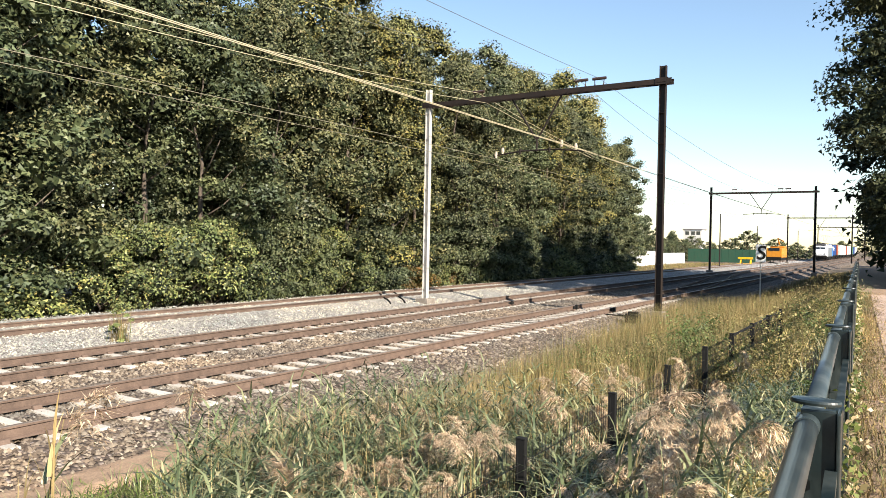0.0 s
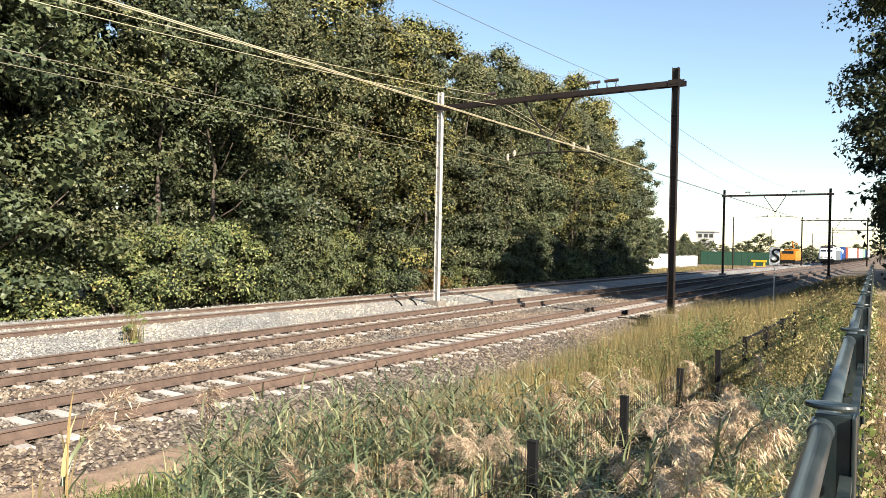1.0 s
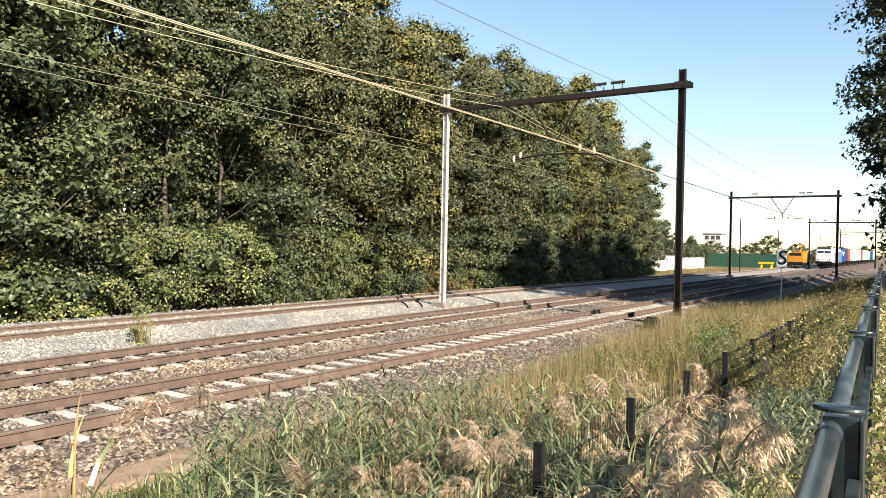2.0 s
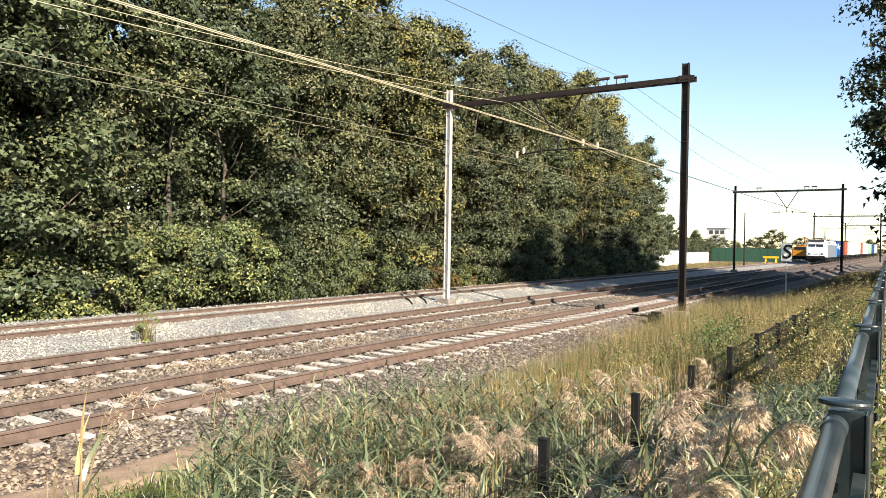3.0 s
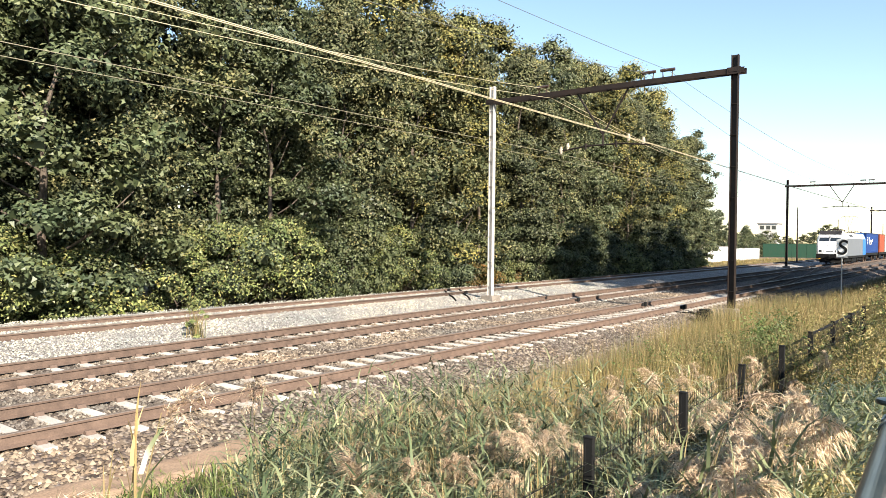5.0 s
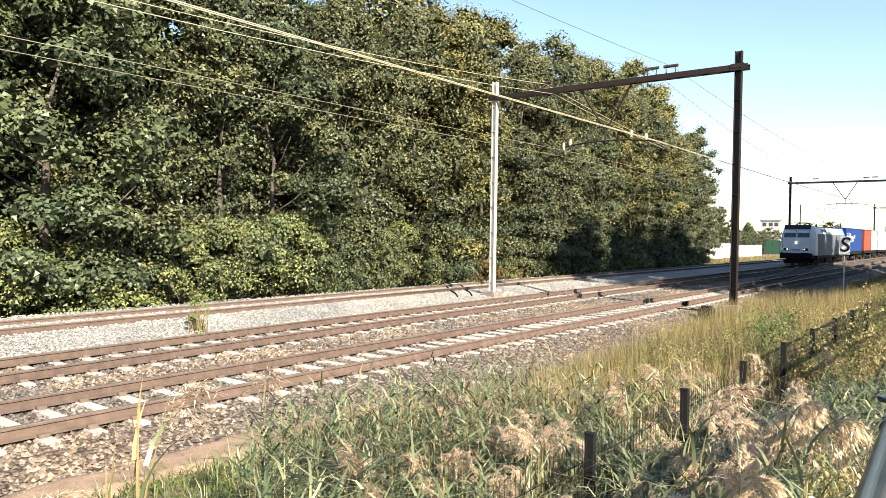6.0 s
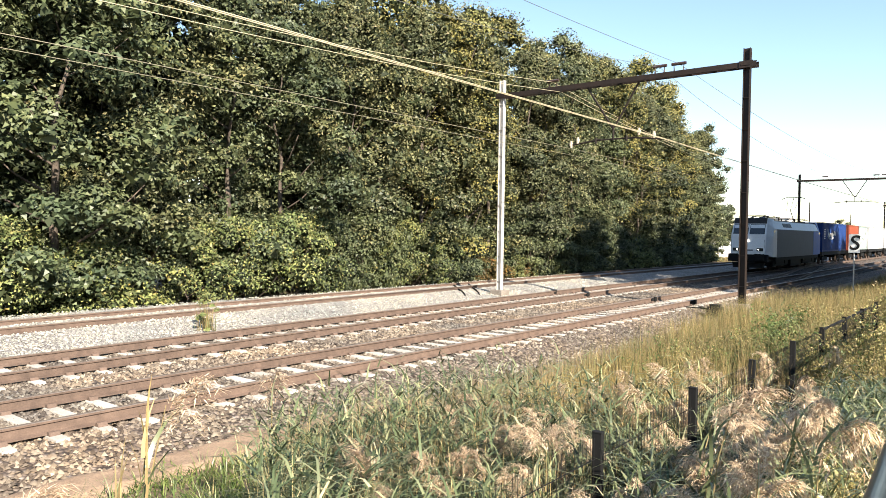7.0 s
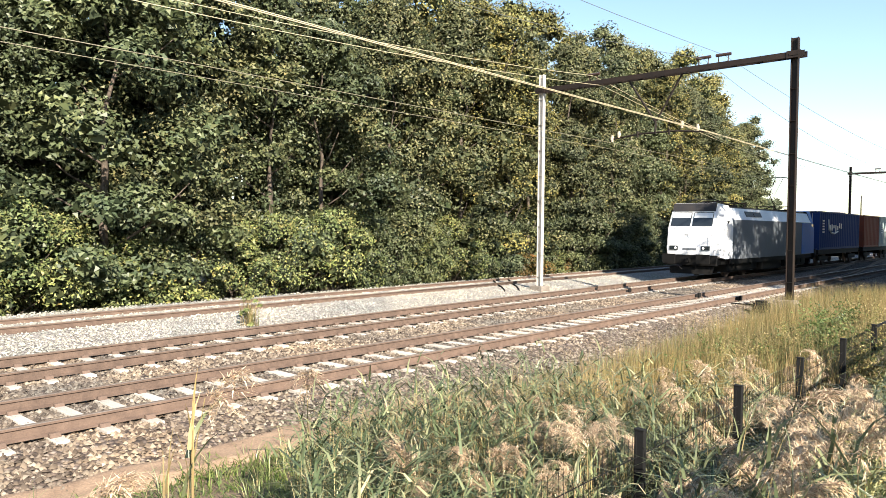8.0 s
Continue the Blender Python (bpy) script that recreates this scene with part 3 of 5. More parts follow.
# ---- trees ----
def crown_leaves(h, rad, base, nclump, per, size, seed, top=0.75, fill=0.38, lump=1.0):
    """Leaf clumps over a crown of uneven outline; most of them near its skin, with gaps between."""
    global rng
    rng = np.random.default_rng(seed)
    pts, outs, inner = [], [], []
    lob = rng.uniform(0, 6.28, 4)
    for i in range(nclump):
        u = rng.uniform(0, 1) ** 0.85
        z = base + (h - base) * u
        a = rng.uniform(0, 6.28)
        shape = math.sin(math.pi * min(1, 0.12 + 0.88 * u) ** top) ** 0.6 if u < 0.98 else 0.2
        wob = 1 + 0.22 * math.sin(2 * a + lob[0] + 3 * u) + 0.16 * math.sin(3 * a + lob[1] - 5 * u) + 0.1 * math.sin(7 * u * 3 + lob[2])
        r = rad * shape * wob * rng.uniform(0.35, 1.0) ** 0.5
        c = np.array([r * math.cos(a), r * math.sin(a), z])
        cr = rng.uniform(0.5, 1.2) * min(1.0, rad / 2.6) * lump
        d = unit(rng.normal(size=(per, 3)))
        d = d[d[:, 2] > rng.uniform(-1.0, -0.1, len(d))]
        pts.append(c + d * rng.uniform(0.6, 1.08, (len(d), 1)) * np.array([1, 1, 0.72]) * cr)
        outs.append(unit(d + np.array([math.cos(a), math.sin(a), 0.1]) * 0.4))
        # Broad blades inside each clump, coloured dark to read as shaded gaps.
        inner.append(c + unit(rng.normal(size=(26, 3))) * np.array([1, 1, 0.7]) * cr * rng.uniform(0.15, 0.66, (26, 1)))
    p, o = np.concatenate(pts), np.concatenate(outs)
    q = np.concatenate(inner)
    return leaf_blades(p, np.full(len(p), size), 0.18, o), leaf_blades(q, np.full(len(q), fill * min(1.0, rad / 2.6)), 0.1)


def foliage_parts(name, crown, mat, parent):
    """The outer leaves, and broad dark blades that paint the shade inside the crown."""
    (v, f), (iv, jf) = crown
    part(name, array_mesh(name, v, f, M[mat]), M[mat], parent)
    inner = "leaf_shade" if mat == "leaf_shade" else "crown_shade"
    part("inner_foliage", array_mesh("inner_foliage", iv, jf, M[inner]), M[inner], parent, "dark green filler imitating shade inside the crown")


def trunk_geo(h, r, seed, limbs=9, spread=2.0, base=0.25):
    rd = random.Random(seed)
    g = Geo()
    lean = (rd.uniform(-0.4, 0.4), rd.uniform(-0.4, 0.4))
    n = 7
    spine = [(lean[0] * (i / n) ** 1.5 + rd.uniform(-0.06, 0.06) * i, lean[1] * (i / n) ** 1.5 + rd.uniform(-0.06, 0.06) * i, -0.4 + (h * 0.93 + 0.4) * i / n) for i in range(n + 1)]
    g.path(spine, [r * (1.25 if i == 0 else 1 - 0.9 * i / n) for i in range(n + 1)], 8)
    for k in range(limbs):
        t = base + (0.92 - base) * k / limbs
        i = min(n - 1, int(t * n))
        p = Vector(spine[i]).lerp(Vector(spine[i + 1]), t * n - i)
        a = rd.uniform(0, 6.28)
        ln = spread * rd.uniform(0.6, 1.1) * (1.1 - t * 0.7)
        q = p + Vector((math.cos(a) * ln * 0.5, math.sin(a) * ln * 0.5, ln * 0.35))
        e = p + Vector((math.cos(a) * ln, math.sin(a) * ln, ln * 0.9))
        g.path([p, q, e], [r * 0.4 * (1.1 - t), r * 0.25 * (1.1 - t), 0.012], 5)
    return g


def make_tree(h, rad, base, nclump, per, size, mat, seed, label, group, trunk_r=0.16, top=0.75, fill=0.38, lump=1.0):
    tree = thing("tree", Matrix(), label, "tree", group)
    part("trunk", trunk_geo(h, trunk_r, seed, 10, rad * 0.9, max(0.12, base / h)), M["bark"], tree, smooth=True)
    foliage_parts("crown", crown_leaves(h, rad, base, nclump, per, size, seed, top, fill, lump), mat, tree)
    return tree


EDGE = "trees of the wood along the siding"
KINDS = [
    make_tree(14.0, 2.9, 1.0, 90, 235, 0.13, "leaf", 11, "tall green tree with grey-green leaves at the wood's edge", EDGE),
    make_tree(13.0, 2.6, 0.8, 88, 235, 0.126, "leaf_dark", 12, "dark green leafy tree at the wood's edge", EDGE),
    make_tree(15.5, 2.5, 1.5, 96, 200, 0.122, "leaf", 13, "slender tall tree with thin olive-green foliage", EDGE, top=0.6),
    make_tree(12.0, 3.1, 0.6, 88, 235, 0.138, "leaf_dark", 14, "broad dark green tree with glossy leaves", EDGE),
    make_tree(15.0, 2.6, 2.0, 96, 200, 0.122, "leaf_yellow", 15, "tall tree turning yellow in autumn", EDGE, top=0.65),
]
rd = random.Random(5)


def edge_x(y):
    return -24.3 - 0.045 * y


# Backing trees whose near-black leaf colour paints the dark gaps behind the edge.
BACK = make_tree(13.5, 3.4, 0.3, 64, 24, 0.55, "leaf_shade", 16, "tree inside the wood, its leaf colour darkened to imitate shade", "trees inside the wood", 0.2, 0.75, 0.7, 1.2)
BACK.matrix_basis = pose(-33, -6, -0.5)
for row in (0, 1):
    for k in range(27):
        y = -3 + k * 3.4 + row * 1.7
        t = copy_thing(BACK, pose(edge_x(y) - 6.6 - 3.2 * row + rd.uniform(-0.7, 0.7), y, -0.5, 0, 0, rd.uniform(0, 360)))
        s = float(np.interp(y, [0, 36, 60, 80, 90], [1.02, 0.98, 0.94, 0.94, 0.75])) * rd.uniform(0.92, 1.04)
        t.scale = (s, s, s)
placed = []
y, i = -4.0, 0
while y < 85:
    for row, (dx, hs, prob) in enumerate(((0.0, 0.82, 1), (-3.6, 1.0, 1), (-7.5, 1.08, 0.0))):
        if rd.random() > prob:
            continue
        k = rd.choice([0, 1, 3, 0, 1, 3, 2] if y < 30 else [0, 2, 4, 1, 2, 4, 0])
        if row == 1 and y > 36:
            k = rd.choice([2, 4, 4, 2, 0])
        tall = float(np.interp(y, [0, 26, 36, 46, 60, 72, 80, 86], [1.17, 1.2, 1.21, 1.22, 1.27, 1.32, 1.28, 1.15]))
        s = hs * tall * rd.uniform(0.92, 1.1)
        m = pose(edge_x(y) + dx + rd.uniform(-0.6, 0.6), y + rd.uniform(-0.8, 0.8), -0.5, 0, 0, rd.uniform(0, 360))
        if k in placed:
            t = copy_thing(KINDS[k], m)
        else:
            t = KINDS[k]
            t.matrix_basis = m
            placed.append(k)
        t.scale = (s * rd.uniform(0.95, 1.15),) * 2 + (s,)
    y += 3.5
SHRUBS = "shrubs along the siding"
SH = []
for seed, (mat, h, r, label) in enumerate((("shrub", 3.2, 1.8, "light green shrub with yellowing leaves beside the siding"), ("leaf_dark", 3.6, 1.7, "dark green shrub beside the siding"), ("shrub", 2.2, 1.6, "low bramble bush beside the siding"), ("autumn", 1.1, 1.2, "red-brown low bush at the wood's foot"))):
    b = thing("shrub", Matrix(), label, "shrub", SHRUBS)
    part("branching_stem", trunk_geo(h * 0.8, 0.05, 40 + seed, 8, r, 0.1), M["bark"], b)
    foliage_parts("foliage", crown_leaves(h, r, 0.05, 44, 190, 0.1, 60 + seed, 0.9), mat, b)
    SH.append(b)
placed = []
y = -2.0
while y < 85:
    k = rd.choice([0, 1, 2, 0, 2] if y < 30 else [1, 2, 0, 3, 1] if y < 48 else [1, 2, 1])
    m = pose(-23.2 - 0.048 * y + rd.uniform(-0.5, 0.3), y, -0.55, 0, 0, rd.uniform(0, 360))
    if k in placed:
        t = copy_thing(SH[k], m)
    else:
        t = SH[k]
        t.matrix_basis = m
        placed.append(k)
    s = rd.uniform(0.75, 1.15)
    t.scale = (s, s, s * rd.uniform(0.9, 1.15))
    y += rd.uniform(1.3, 2.0)

# trees on the path's side, whose shade falls over the line
SIDE = "tall trees beside the path"
# Crowns look shaded through their leaf colour, which is set near black.
big = make_tree(19.0, 5.6, 0.3, 640, 210, 0.15, "leaf_shade", 21, "tall dense tree overhanging the path, its leaf colour dark as shade", SIDE, 0.36, 1.2, 0.26)
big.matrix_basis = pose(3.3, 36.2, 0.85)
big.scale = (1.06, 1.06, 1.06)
side = make_tree(20.5, 5.2, 0.8, 230, 84, 0.32, "leaf_shade", 22, "tall tree beside the path, mostly unseen, its leaf colour dark as shade", SIDE, 0.32, 0.8, 0.48, 1.5)
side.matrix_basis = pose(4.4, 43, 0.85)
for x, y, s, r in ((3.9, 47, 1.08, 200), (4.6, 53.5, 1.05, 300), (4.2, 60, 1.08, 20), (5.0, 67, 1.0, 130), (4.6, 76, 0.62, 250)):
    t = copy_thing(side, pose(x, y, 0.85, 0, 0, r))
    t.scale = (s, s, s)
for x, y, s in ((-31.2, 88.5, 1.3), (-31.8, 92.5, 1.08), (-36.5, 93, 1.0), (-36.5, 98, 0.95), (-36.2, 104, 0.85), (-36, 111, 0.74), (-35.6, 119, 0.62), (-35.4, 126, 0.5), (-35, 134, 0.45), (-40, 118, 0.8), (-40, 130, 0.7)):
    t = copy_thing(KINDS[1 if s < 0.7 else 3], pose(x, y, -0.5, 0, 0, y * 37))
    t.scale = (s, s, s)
# Second row out of view, added to deepen shade and dim the train's reflections.
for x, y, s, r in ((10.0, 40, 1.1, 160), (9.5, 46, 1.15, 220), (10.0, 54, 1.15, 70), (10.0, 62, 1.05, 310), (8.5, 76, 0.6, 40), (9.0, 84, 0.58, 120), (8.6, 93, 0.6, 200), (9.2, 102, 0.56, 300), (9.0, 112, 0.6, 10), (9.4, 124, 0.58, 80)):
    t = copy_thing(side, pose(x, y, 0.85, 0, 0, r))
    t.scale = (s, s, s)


# ---- path and railing ----
def build_path():
    g = Geo().sweep([(0.06, 0.7), (3.4, 0.7), (3.4, 0.905), (0.12, 0.915), (0.06, 0.88)], list(np.arange(-6, 90, 4.0)), rail_x)
    path = tagged(part("pavement", g, M["sand"]), "sandy footpath with reddish paving slabs and leaf litter", "path", kind="structure")
    slab = Geo().box((0, 0, 0), (0.49, 0.49, 0.06)).mesh("paving_slab", [M["paving"]], 0.006)
    for j in range(40):
        for i in range(3):
            y = 9.0 + j * 0.5
            part("paving_slab", slab, M["paving"], path, at=pose(rail_x(y) + 0.72 + i * 0.5, y, 0.90 + random.uniform(-0.006, 0.006), random.uniform(-0.6, 0.6), random.uniform(-0.6, 0.6), 2.13))


def rail_x(y):
    return -0.135 - 0.0372 * y


build_path()


def build_railing():
    zt = 1.92
    fence = thing("railing", Matrix(), "dark green metal railing with round top tube beside the path", "railing")
    posts = [2.64 + 2.72 * k for k in range(-2, 14)]
    for a, b in zip(posts, posts[1:]):
        part("top_tube", Geo().rod((rail_x(a) , a + 0.03, zt - 0.075), (rail_x(b), b - 0.03, zt - 0.075), 0.034, n=28), M["tube"], fence, "grey-green tube", smooth=True)
        part("sleeve", Geo().rod((rail_x(b), b - 0.10, zt - 0.075), (rail_x(b), b - 0.03, zt - 0.075), 0.038, n=20), M["tube"], fence)
        g = Geo()
        for z in (zt - 0.22, zt - 0.85):
            g.box(((rail_x(a) + rail_x(b)) / 2 + 0.07, (a + b) / 2, z), (0.035, b - a - 0.12, 0.03), (0, 0, math.degrees(math.atan(0.0372))))
        part("mesh_frame", g, M["rail_green"], fence)
        g = Geo()
        n = 22
        for k in range(1, n):
            y = a + (b - a) * k / n
            g.rod((rail_x(y) + 0.07, y, zt - 0.85), (rail_x(y) + 0.07, y, zt - 0.22), 0.004, n=5)
        part("mesh_panel", g, M["rail_green"], fence)
    for p in posts:
        x = rail_x(p)
        g = Geo().box((x + 0.03, p, zt - 0.55), (0.105, 0.05, 1.05))
        g.box((x + 0.09, p, zt - 0.5), (0.012, 0.09, 0.95)).box((x - 0.03, p, zt - 0.5), (0.012, 0.09, 0.9))
        part("post", g, M["rail_green"], fence, bevel=0.004)
        g = Geo()
        prof = [(0.073, -0.008), (0.076, 0.0), (0.073, 0.007), (0.03, 0.010)]
        n = 36
        vs = [(x + 0.02 + r * 1.0 * math.cos(2 * math.pi * k / n), p + r * 0.62 * math.sin(2 * math.pi * k / n), zt + z) for r, z in prof for k in range(n)]
        fs = [(j * n + k, j * n + (k + 1) % n, (j + 1) * n + (k + 1) % n, (j + 1) * n + k) for j in range(3) for k in range(n)] + [tuple(range(n - 1, -1, -1)), tuple(range(3 * n, 4 * n))]
        part("post_cap", g.add(vs, fs), M["rail_green"], fence, "flat oval cap")


build_railing()


def build_wire_fence():
    fence = thing("wire_fence", Matrix(), "low black steel mesh fence standing in the reeds", "fence")
    k = 1.2
    ys = [2.3 + 1.66 * i for i in range(9)]
    xf, zt = -1.92, EYE - k
    for y in ys:
        part("post", Geo().box((xf, y, zt - 0.6), (0.06, 0.04, 1.2)).box((xf, y, zt + 0.006), (0.066, 0.046, 0.012)), M["black"], fence, bevel=0.004)
    for a, b in zip(ys, ys[1:]):
        g = Geo()
        for z in np.arange(zt - 0.95, zt, 0.2):
            g.rod((xf, a, z), (xf, b, z), 0.003, n=5)
        for y in np.arange(a + 0.05, b, 0.05):
            g.rod((xf + 0.004, y, zt - 1.0), (xf + 0.004, y, zt - 0.02), 0.0017, n=4)
        part("mesh_panel", g, M["black"], fence)
        if a > 10:
            part("top_rail", Geo().box((xf - 0.004, (a + b) / 2, zt - 0.03), (0.03, b - a - 0.05, 0.025)), M["black"], fence)


build_wire_fence()


# ---- sign with the letter ----
def build_sign():
    s = thing("railway_sign", pose(-5.57, 37.6, 0), "white board with a black letter S on a thin grey pole", "sign")
    part("pole", Geo().rod((0, 0, -0.6), (0, 0, 2.6), 0.03, n=10), M["mast_grey"], s)
    part("board", Geo().box((0, -0.04, 2.2), (0.46, 0.02, 0.86)), M["white_paint"], s, bevel=0.006)
    c = bpy.data.curves.new("letter", "FONT")
    c.body, c.size, c.extrude, c.align_x, c.align_y, c.shear, c.offset = "S", 0.95, 0.004, "CENTER", "CENTER", 0.12, 0.012
    ob = new("letter", c)
    ob.data.materials.append(M["letter"])
    ob.parent = s
    ob.matrix_basis = pose(0, -0.058, 2.2, 90, 0, 0)


build_sign()


# ---- train ----
def build_loco():
    L, W = 18.0, 1.49
    loco = thing("locomotive", Matrix(), "white and grey electric locomotive with a blue rear and black underframe", "locomotive")
    # side body between the cabs
    g = Geo()
    prof = [(-W, 0.98), (W, 0.98), (W, 3.02), (1.22, 3.62), (-1.22, 3.62), (-W, 3.02)]
    n = len(prof)
    y0, y1 = 1.9, L - 1.9
    vs = [(x, y, z) for y in (y0, y1) for x, z in prof]
    g.add(vs, [(k, (k + 1) % n, n + (k + 1) % n, n + k)[::-1] for k in range(n)] + [tuple(range(n)), tuple(range(2 * n - 1, n - 1, -1))])
    g.m = [0, 0, 2, 2, 2, 0, 0, 0]
    part("body", g, [M["loco_grey"], M["loco_white"], M["loco_white"]], loco)
    for s in (-1, 1):
        part("side_skirt", Geo().box((s * 1.40, L / 2, 0.86), (0.08, L - 3.6, 0.26)), M["loco_black"], loco)
        for k in range(2):
            part("roof_grille", Geo().box((s * 1.37, 4.6 + k * 1.3, 3.34), (0.03, 1.2, 0.3), (0, -s * 24, 0)), M["roof_dark"], loco)
        part("blue_panel", Geo().box((s * (W + 0.008), L - 2.9, 2.0), (0.012, 1.96, 1.98)), M["loco_blue"], loco, "bright blue side panel")
    for d, yb in ((1, 0.0), (-1, L)):
        cab = Geo()
        Y = lambda v: yb + d * v
        # front: narrower than the body, sloping back above the sill
        secs = [(0.02, 1.16, 1.2), (0.0, 1.20, 1.55), (0.13, 1.19, 2.58), (0.5, 1.15, 3.4), (0.66, 1.08, 3.84)]
        back = [(-W, 1.0), (-W, 1.5), (-W, 2.5), (-W + 0.02, 3.06), (-1.22, 3.74)]
        vs, idx = [], {}
        for i, (v, w, z) in enumerate(secs):
            bx, bz = back[i]
            for j, p in enumerate(((bx, Y(1.9), bz), (bx + 0.02, Y(0.95 + 0.35 * (i > 2)), bz), (-w, Y(v), z), (w, Y(v), z), (-bx - 0.02, Y(0.95 + 0.35 * (i > 2)), bz), (-bx, Y(1.9), bz))):
                idx[i, j] = len(vs)
                vs.append(p)
        fs = [(idx[i, j], idx[i, j + 1], idx[i + 1, j + 1], idx[i + 1, j]) for i in range(4) for j in range(5)]
        fs += [tuple(idx[4, j] for j in range(6)), tuple(idx[0, j] for j in range(5, -1, -1))]
        if d < 0:
            fs = [f[::-1] for f in fs]
        cab.add(vs, fs)
        part("cab", cab, M["loco_white" if d > 0 else "loco_blue"], loco, "white angular driver's cab" if d > 0 else "bright blue driver's cab", bevel=0.03)
        for s in (-1, 1):
            part("windscreen", Geo().add([(s * 0.05, Y(0.14), 2.66), (s * 1.08, Y(0.14), 2.66), (s * 1.05, Y(0.455), 3.36), (s * 0.05, Y(0.455), 3.36), (s * 0.05, Y(0.26), 2.63), (s * 1.08, Y(0.26), 2.63), (s * 1.05, Y(0.575), 3.33), (s * 0.05, Y(0.575), 3.33)], [(0, 1, 2, 3), (7, 6, 5, 4), (0, 4, 5, 1), (1, 5, 6, 2), (2, 6, 7, 3), (3, 7, 4, 0)]), M["glass"], loco, "dark split windscreen")
            part("sun_blind", Geo().box((s * 0.56, Y(0.37), 3.2), (0.94, 0.02, 0.26), (d * -24, 0, 0)), M["loco_white"], loco, "pale blind behind the screen")
            part("headlight", Geo().box((s * 0.82, Y(0.0), 1.55), (0.44, 0.06, 0.22)), M["glass"], loco, "twin headlight", bevel=0.01)
            part("lens", Geo().rod((s * 0.72, Y(-0.035), 1.55), (s * 0.72, Y(-0.05), 1.55), 0.042, n=14), M["lamp"], loco)
            part("side_window", Geo().box((s * 1.44, Y(1.45), 2.62), (0.05, 0.55, 0.62)), M["glass"], loco)
            part("buffer", Geo().rod((s * 0.875, Y(0.15), 1.04), (s * 0.875, Y(-0.42), 1.04), 0.11, n=12).box((s * 0.875, Y(-0.45), 1.02), (0.66, 0.08, 0.46)), M["loco_black"], loco, bevel=0.0)
            part("handrail", Geo().path([(s * 1.12, Y(-0.02), 1.65), (s * 1.12, Y(-0.08), 1.7), (s * 1.12, Y(-0.04), 2.25)], 0.014), M["loco_grey"], loco)
        part("top_light", Geo().rod((0, Y(0.07), 2.18), (0, Y(0.02), 2.18), 0.065, n=14), M["lamp"], loco)
        part("brow", Geo().box((0, Y(0.585), 3.61), (2.24, 0.06, 0.44), (d * -20, 0, 0)), M["roof_dark"], loco, "dark brow above the windscreen")
        part("emblem", Geo().box((0, Y(-0.003), 1.5), (0.7, 0.012, 0.09)).box((-0.15, Y(0.085), 2.2), (0.3, 0.012, 0.07)), M["loco_grey"], loco)
        part("buffer_beam", Geo().box((0, Y(0.12), 0.94), (2.7, 0.26, 0.52)), M["loco_black"], loco)
        part("coupling", Geo().box((0, Y(-0.15), 0.95), (0.16, 0.4, 0.2)).path([(-0.4, Y(-0.1), 0.9), (-0.42, Y(-0.2), 0.6), (-0.3, Y(-0.1), 0.45)], 0.03).path([(0.4, Y(-0.1), 0.9), (0.42, Y(-0.2), 0.6), (0.3, Y(-0.1), 0.45)], 0.03), M["loco_black"], loco)
        part("plough", Geo().add([(-1.1, Y(0.15), 0.6), (1.1, Y(0.15), 0.6), (1.0, Y(0.05), 0.24), (-1.0, Y(0.05), 0.24), (-1.1, Y(0.5), 0.6), (1.1, Y(0.5), 0.6), (1.0, Y(0.5), 0.24), (-1.0, Y(0.5), 0.24)], [(0, 1, 2, 3), (7, 6, 5, 4), (0, 4, 5, 1), (3, 2, 6, 7), (1, 5, 6, 2), (0, 3, 7, 4)]), M["loco_black"], loco)
        bog = part("bogie", Geo().box((0, Y(4.2), 0.55), (2.3, 4.4, 0.5)).box((1.12, Y(4.2), 0.58), (0.2, 4.5, 0.46)).box((-1.12, Y(4.2), 0.58), (0.2, 4.5, 0.46)), M["loco_black"], loco, bevel=0.03)
        for wy in (2.9, 5.5):
            for s in (-1, 1):
                part("wheel", Geo().rod((s * 0.69, Y(wy), 0.62), (s * 0.83, Y(wy), 0.62), 0.61, n=28), M["rust"], bog)
                part("axle_box", Geo().box((s * 1.2, Y(wy), 0.62), (0.12, 0.36, 0.34)).rod((s * 1.2, Y(wy - 0.4), 0.75), (s * 1.2, Y(wy - 0.4), 1.0), 0.08), M["loco_black"], bog, bevel=0.02)
    part("underframe", Geo().box((0, L / 2, 0.84), (2.5, L - 1.2, 0.26)), M["loco_black"], loco)
    part("underfloor_tank", Geo().box((0, L / 2, 0.56), (2.5, 3.6, 0.66)), M["loco_black"], loco, bevel=0.05)
    part("roof_deck", Geo().box((0, L / 2, 3.66), (2.2, L - 4.2, 0.08)), M["roof_dark"], loco)
    for py in (3.0, 6.4, L - 6.4):
        part("roof_insulator", Geo().rod((-0.5, py, 3.7), (-0.5, py, 3.98), 0.06).rod((0.5, py, 3.7), (0.5, py, 3.98), 0.06).box((0, py, 4.0), (1.2, 0.06, 0.04)), M["insulator"], loco)
    for k, py in enumerate((2.6, 5.0, L - 5.0, L - 2.6)):
        g = Geo()
        if k == 2:  # raised
            g.path([(0, py + 0.9, 3.75), (0, py - 0.6, 4.75), (0, py + 0.5, 5.85)], 0.03)
            for s in (-1, 1):
                g.path([(s * 0.3, py - 0.6, 4.75), (s * 0.45, py + 0.5, 5.82)], 0.018)
            g.path([(-0.95, py + 0.5, 5.75), (-0.6, py + 0.5, 5.9), (0.6, py + 0.5, 5.9), (0.95, py + 0.5, 5.75)], 0.03)
        else:
            for s in (-1, 1):
                g.path([(s * 0.3, py - 0.9, 3.88), (s * 0.4, py + 0.9, 4.0)], 0.03)
